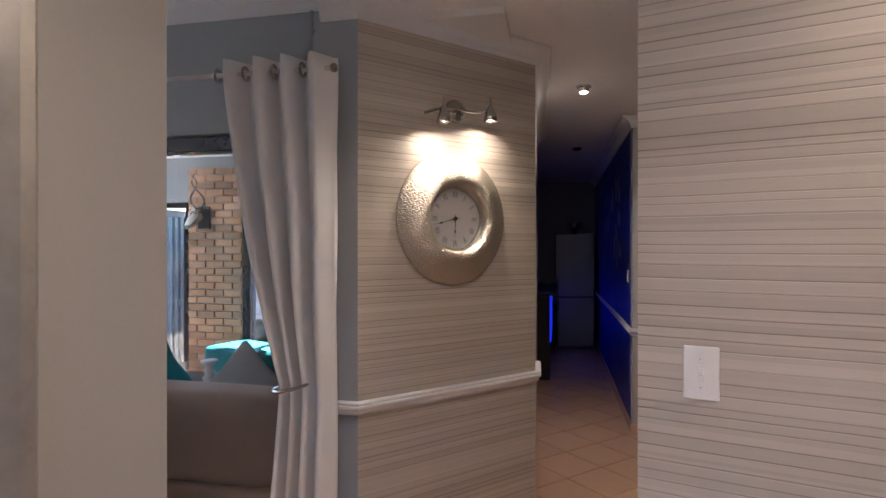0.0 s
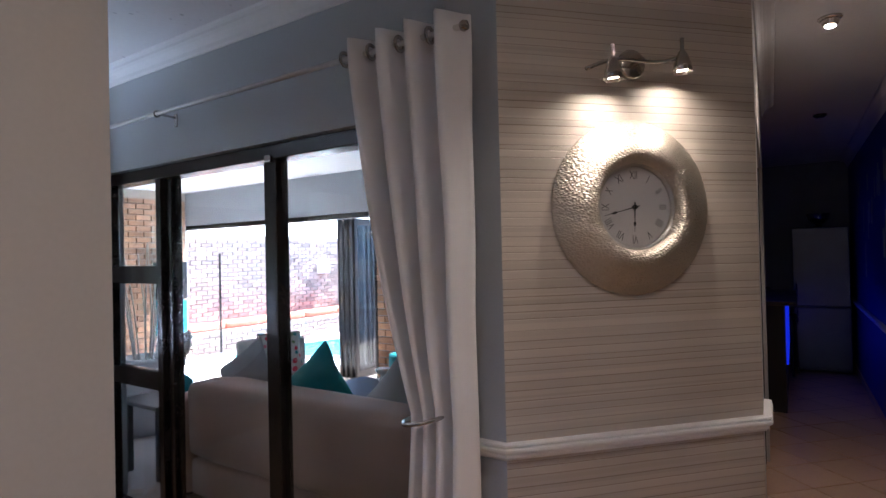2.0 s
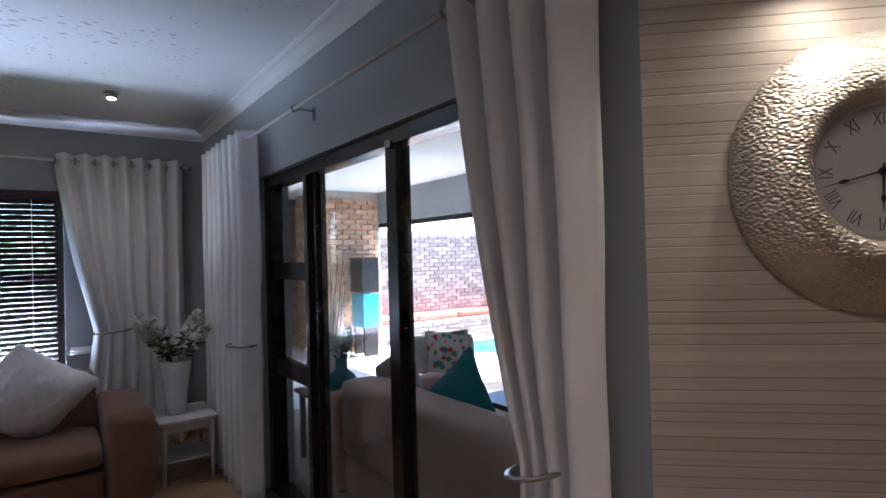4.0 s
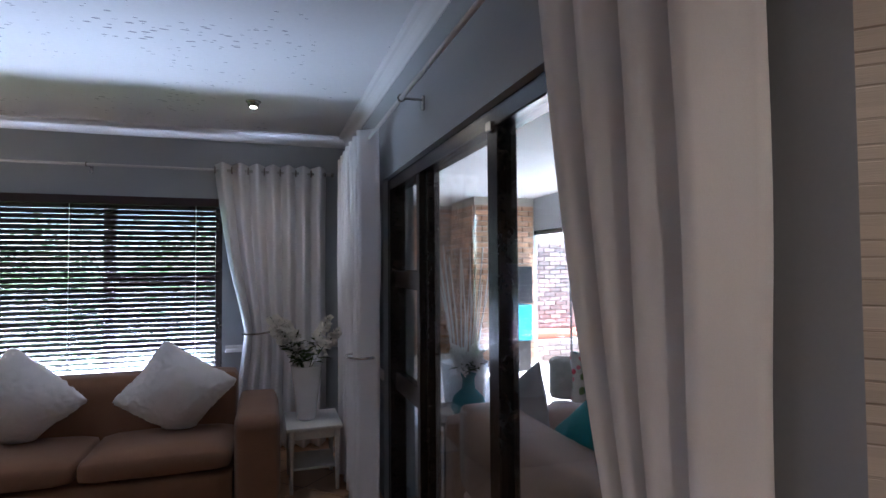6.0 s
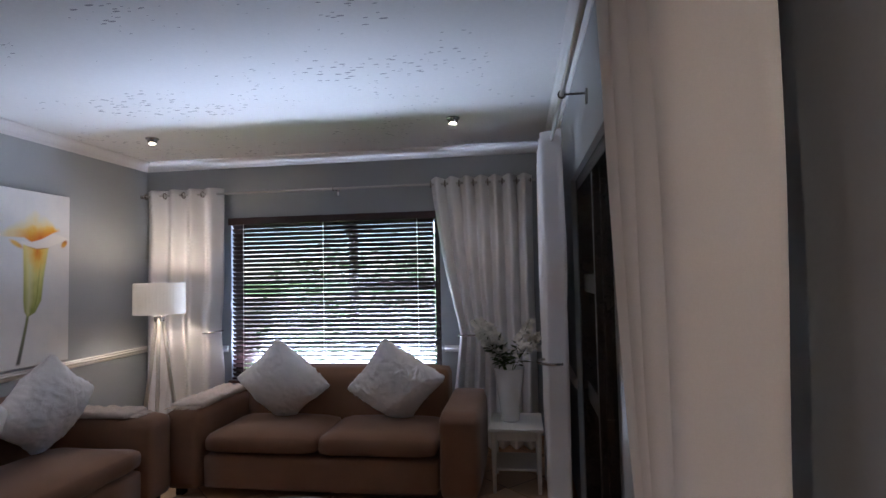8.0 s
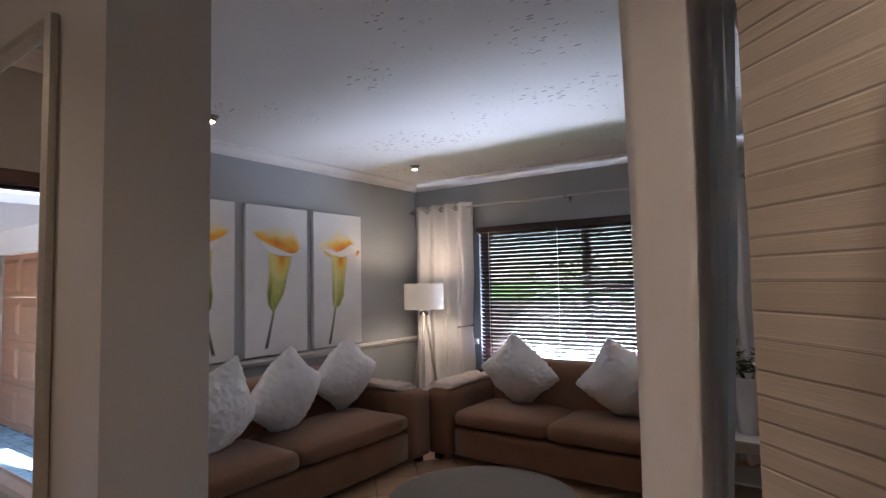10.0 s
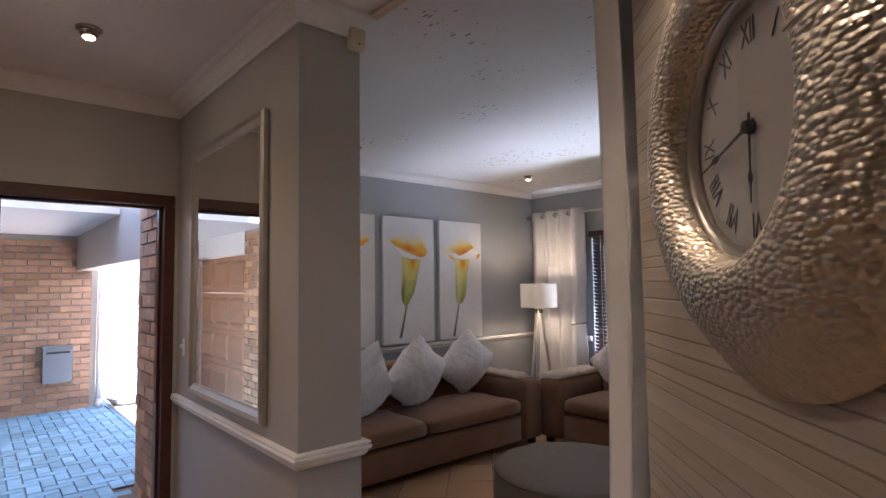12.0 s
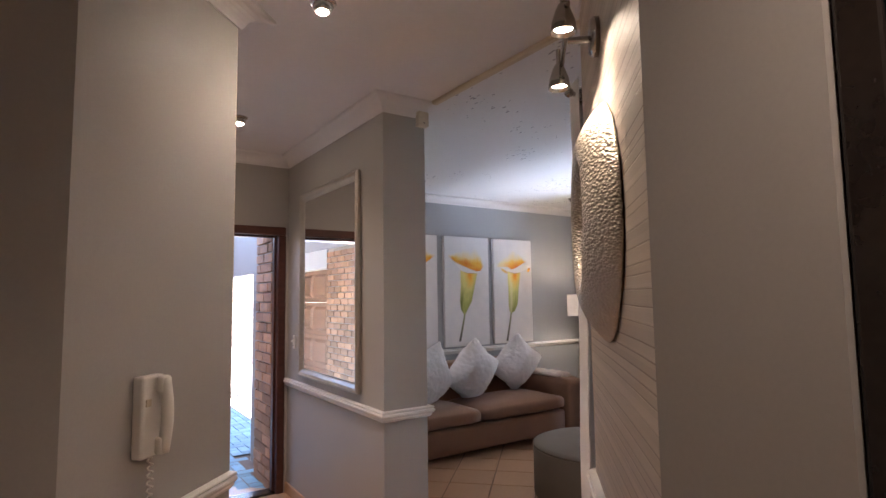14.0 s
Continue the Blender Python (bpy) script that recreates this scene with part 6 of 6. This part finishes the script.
for r in range(4):
    sec = part("section", box(0.03, 0.07, 0.0, 1.77, r * 0.48, r * 0.48 + 0.476, 0.003, 1), GARAGE, gdr)
    for c in range(3):
        y0 = 0.06 + c * 0.58
        bm = bmesh.new()
        lo = [bm.verts.new((0.031, y, z)) for y, z in ((y0, r * 0.48 + 0.06), (y0 + 0.48, r * 0.48 + 0.06), (y0 + 0.48, r * 0.48 + 0.42), (y0, r * 0.48 + 0.42))]
        hi = [bm.verts.new((0.006, y, z)) for y, z in ((y0 + 0.045, r * 0.48 + 0.105), (y0 + 0.435, r * 0.48 + 0.105), (y0 + 0.435, r * 0.48 + 0.375), (y0 + 0.045, r * 0.48 + 0.375))]
        for i in range(4):
            bm.faces.new((lo[i], lo[(i + 1) % 4], hi[(i + 1) % 4], hi[i]))
        bm.faces.new(hi)
        bmesh.ops.recalc_face_normals(bm, faces=bm.faces[:])
        part("raised_panel", bm, GARAGE, sec)
lb = thing("letterbox", pose(0.115, FY - 0.0, 0.36), "grey metal letterbox on the brick wall", "letterbox")
part("body", box(-0.155, 0.155, 0.026, 0.11, 0.0, 0.43, 0.006, 2), BOXGREY, lb)
part("lid", box(-0.165, 0.165, 0.026, 0.125, 0.432, 0.46, 0.006, 2), BOXGREY, lb)
part("slot", box(-0.12, 0.12, 0.1095, 0.1125, 0.36, 0.385), INK, lb)
# pale slab added as a reflector: it bounces sun under the carport
structure("drive", box(-3.3, -0.45, -10.3, -2.9, -0.012, 0.012), TERRACE, "sunlit drive, made pale to bounce light into the court")
structure("boundary_wall", box(-6.0, 1.5, -10.6, -10.4, -0.3, 2.0), STONE, "sunlit rough stone boundary wall")
brick_stuff("stone_facing", 6.0, 2.0, pose(1.2, -10.395, 0, 0, 0, 180), "pale rough stones of the boundary wall", course=0.16, brick_l=0.34, depth=0.04, seed=11, mtl=STONE)
pb = thing("plant_pot", pose(-0.62, -6.25, 0.013), "low round dark planter on the paving", "plant pot")
part("bowl", lathe([(0.0, 0.0), (0.14, 0.0), (0.22, 0.09), (0.23, 0.10), (0.21, 0.10), (0.0, 0.05)], 24), BOXGREY, pb, smooth=True)

# ---- pieces: floor tiles, bricks, pavers ----


def piece_mesh(name, lx, ly, lz, ch, mtl):
    bm = bmesh.new()
    lo = [bm.verts.new((x, y, 0)) for x, y in ((-lx / 2, -ly / 2), (lx / 2, -ly / 2), (lx / 2, ly / 2), (-lx / 2, ly / 2))]
    hi = [bm.verts.new((x, y, lz)) for x, y in ((-lx / 2 + ch, -ly / 2 + ch), (lx / 2 - ch, -ly / 2 + ch), (lx / 2 - ch, ly / 2 - ch), (-lx / 2 + ch, ly / 2 - ch))]
    for i in range(4):
        bm.faces.new((lo[i], lo[(i + 1) % 4], hi[(i + 1) % 4], hi[i]))
    bm.faces.new(hi)
    me = bpy.data.meshes.new(name)
    bm.normal_update()
    bm.to_mesh(me)
    bm.free()
    me.materials.append(mtl)
    return me


floor_ob = bpy.data.objects["floor"]
TS = 0.345
tile_me = piece_mesh("tile", TS - 0.007, TS - 0.007, 0.008, 0.002, TILE)
rnd = random.Random(3)
count = 0
stuffv, stufff = [], []
DG = TS / math.sqrt(2)
for i in range(-26, 26):
    for j in range(-26, 26):
        x, y = 1.045 + (i - j + 1) * DG, 3.097 + (i + j) * DG
        inside = (WX < x < 2.6 and SY < y < NY and not (x > -0.1 and y < DY - 0.15)) or (0.0 < x < 2.6 and NY <= y < 8.3)
        if not inside:
            continue
        near = (-3.6 < x < -0.3 and -1.9 < y < 1.2) or (0.0 < x < 1.5 and -1.7 < y < 6.0)
        if near and count < 290:
            o = new("tile", tile_me)
            o.parent = floor_ob
            o.matrix_basis = pose(x, y, -0.006 + rnd.uniform(-0.0004, 0.0004), rnd.uniform(-0.06, 0.06), rnd.uniform(-0.06, 0.06), 45)
            count += 1
        else:
            k = len(stuffv)
            h = DG - 0.005
            stuffv += [(x - h, y, 0.001), (x, y - h, 0.001), (x + h, y, 0.001), (x, y + h, 0.001)]
            stufff.append((k, k + 1, k + 2, k + 3))
me = bpy.data.meshes.new("outer_tiles")
me.from_pydata(stuffv, [], stufff)
me.materials.append(TILE)
o = tagged(new("outer_tiles", me), kind="stuff")
o.parent = floor_ob


def brick_parts(parent, m, length, height, depth, seed, course=0.083, bl=0.23):
    rnd = random.Random(seed)
    full = piece_mesh("brick", bl - 0.009, course - 0.009, depth, 0.003, BRICK)
    half = piece_mesh("brick", bl / 2 - 0.010, course - 0.010, depth, 0.003, BRICK)
    for r in range(int(height / course)):
        x = 0.0
        first = True
        while x < length - 0.02:
            short = (first and r % 2 == 1) or x + bl > length + 0.02
            w = bl / 2 if short else bl
            if x + w > length + 0.03:
                break
            o = new("brick", half if short else full)
            o.parent = parent
            o.matrix_basis = m @ pose(x + w / 2, 0, (r + 0.5) * course, 90 + rnd.uniform(-0.5, 0.5), 0, 0) @ pose(0, 0, rnd.uniform(-0.003, 0.002))
            x += w
            first = False


brick_parts(bpy.data.objects["court_wall"], pose(GX, FY + 0.001, -0.02, 0, 0, 180), 1.90, CH, 0.012, 31)
brick_parts(bpy.data.objects["door_reveal"], pose(0.075, -2.23, -0.02, 0, 0, 90), 0.46, 2.12, 0.016, 32)
brick_stuff("brick_facing", 2.68, CH, pose(GX - 0.001, -1.97, 0, 0, 0, -90), "face brick of the wall beside the garage", seed=14)

pave_me = piece_mesh("paver", 0.196, 0.096, 0.02, 0.004, PAVER)
court = bpy.data.objects["court_ground"]
count = 0
pv, pf = [], []
rnd = random.Random(8)
for i in range(-31, 16):
    for j in range(-103, -18):
        k = (i - j) % 4
        if k not in (0, 3):
            continue
        a = 0 if k == 0 else 90
        x, y = (0.1 * (i + 1), 0.1 * (j + 0.5)) if k == 0 else (0.1 * (i + 0.5), 0.1 * (j + 1))
        if x < 0.1 and y > -2.95:
            continue
        near = -0.55 < x < 0.85 and -6.4 < y < -3.0
        if near and count < 300:
            o = new("paver", pave_me)
            o.parent = court
            o.matrix_basis = pose(x, y, -0.018 + rnd.uniform(-0.0015, 0.0015), 0, 0, a)
            count += 1
        else:
            hx, hy = (0.096, 0.046) if k == 0 else (0.046, 0.096)
            n = len(pv)
            z = 0.001 + rnd.uniform(-0.0015, 0.0015)
            pv += [(x - hx, y - hy, z), (x + hx, y - hy, z), (x + hx, y + hy, z), (x - hx, y + hy, z)]
            pf.append((n, n + 1, n + 2, n + 3))
me = bpy.data.meshes.new("outer_pavers")
me.from_pydata(pv, [], pf)
me.materials.append(PAVER)
o = tagged(new("outer_pavers", me), kind="stuff")
o.parent = court
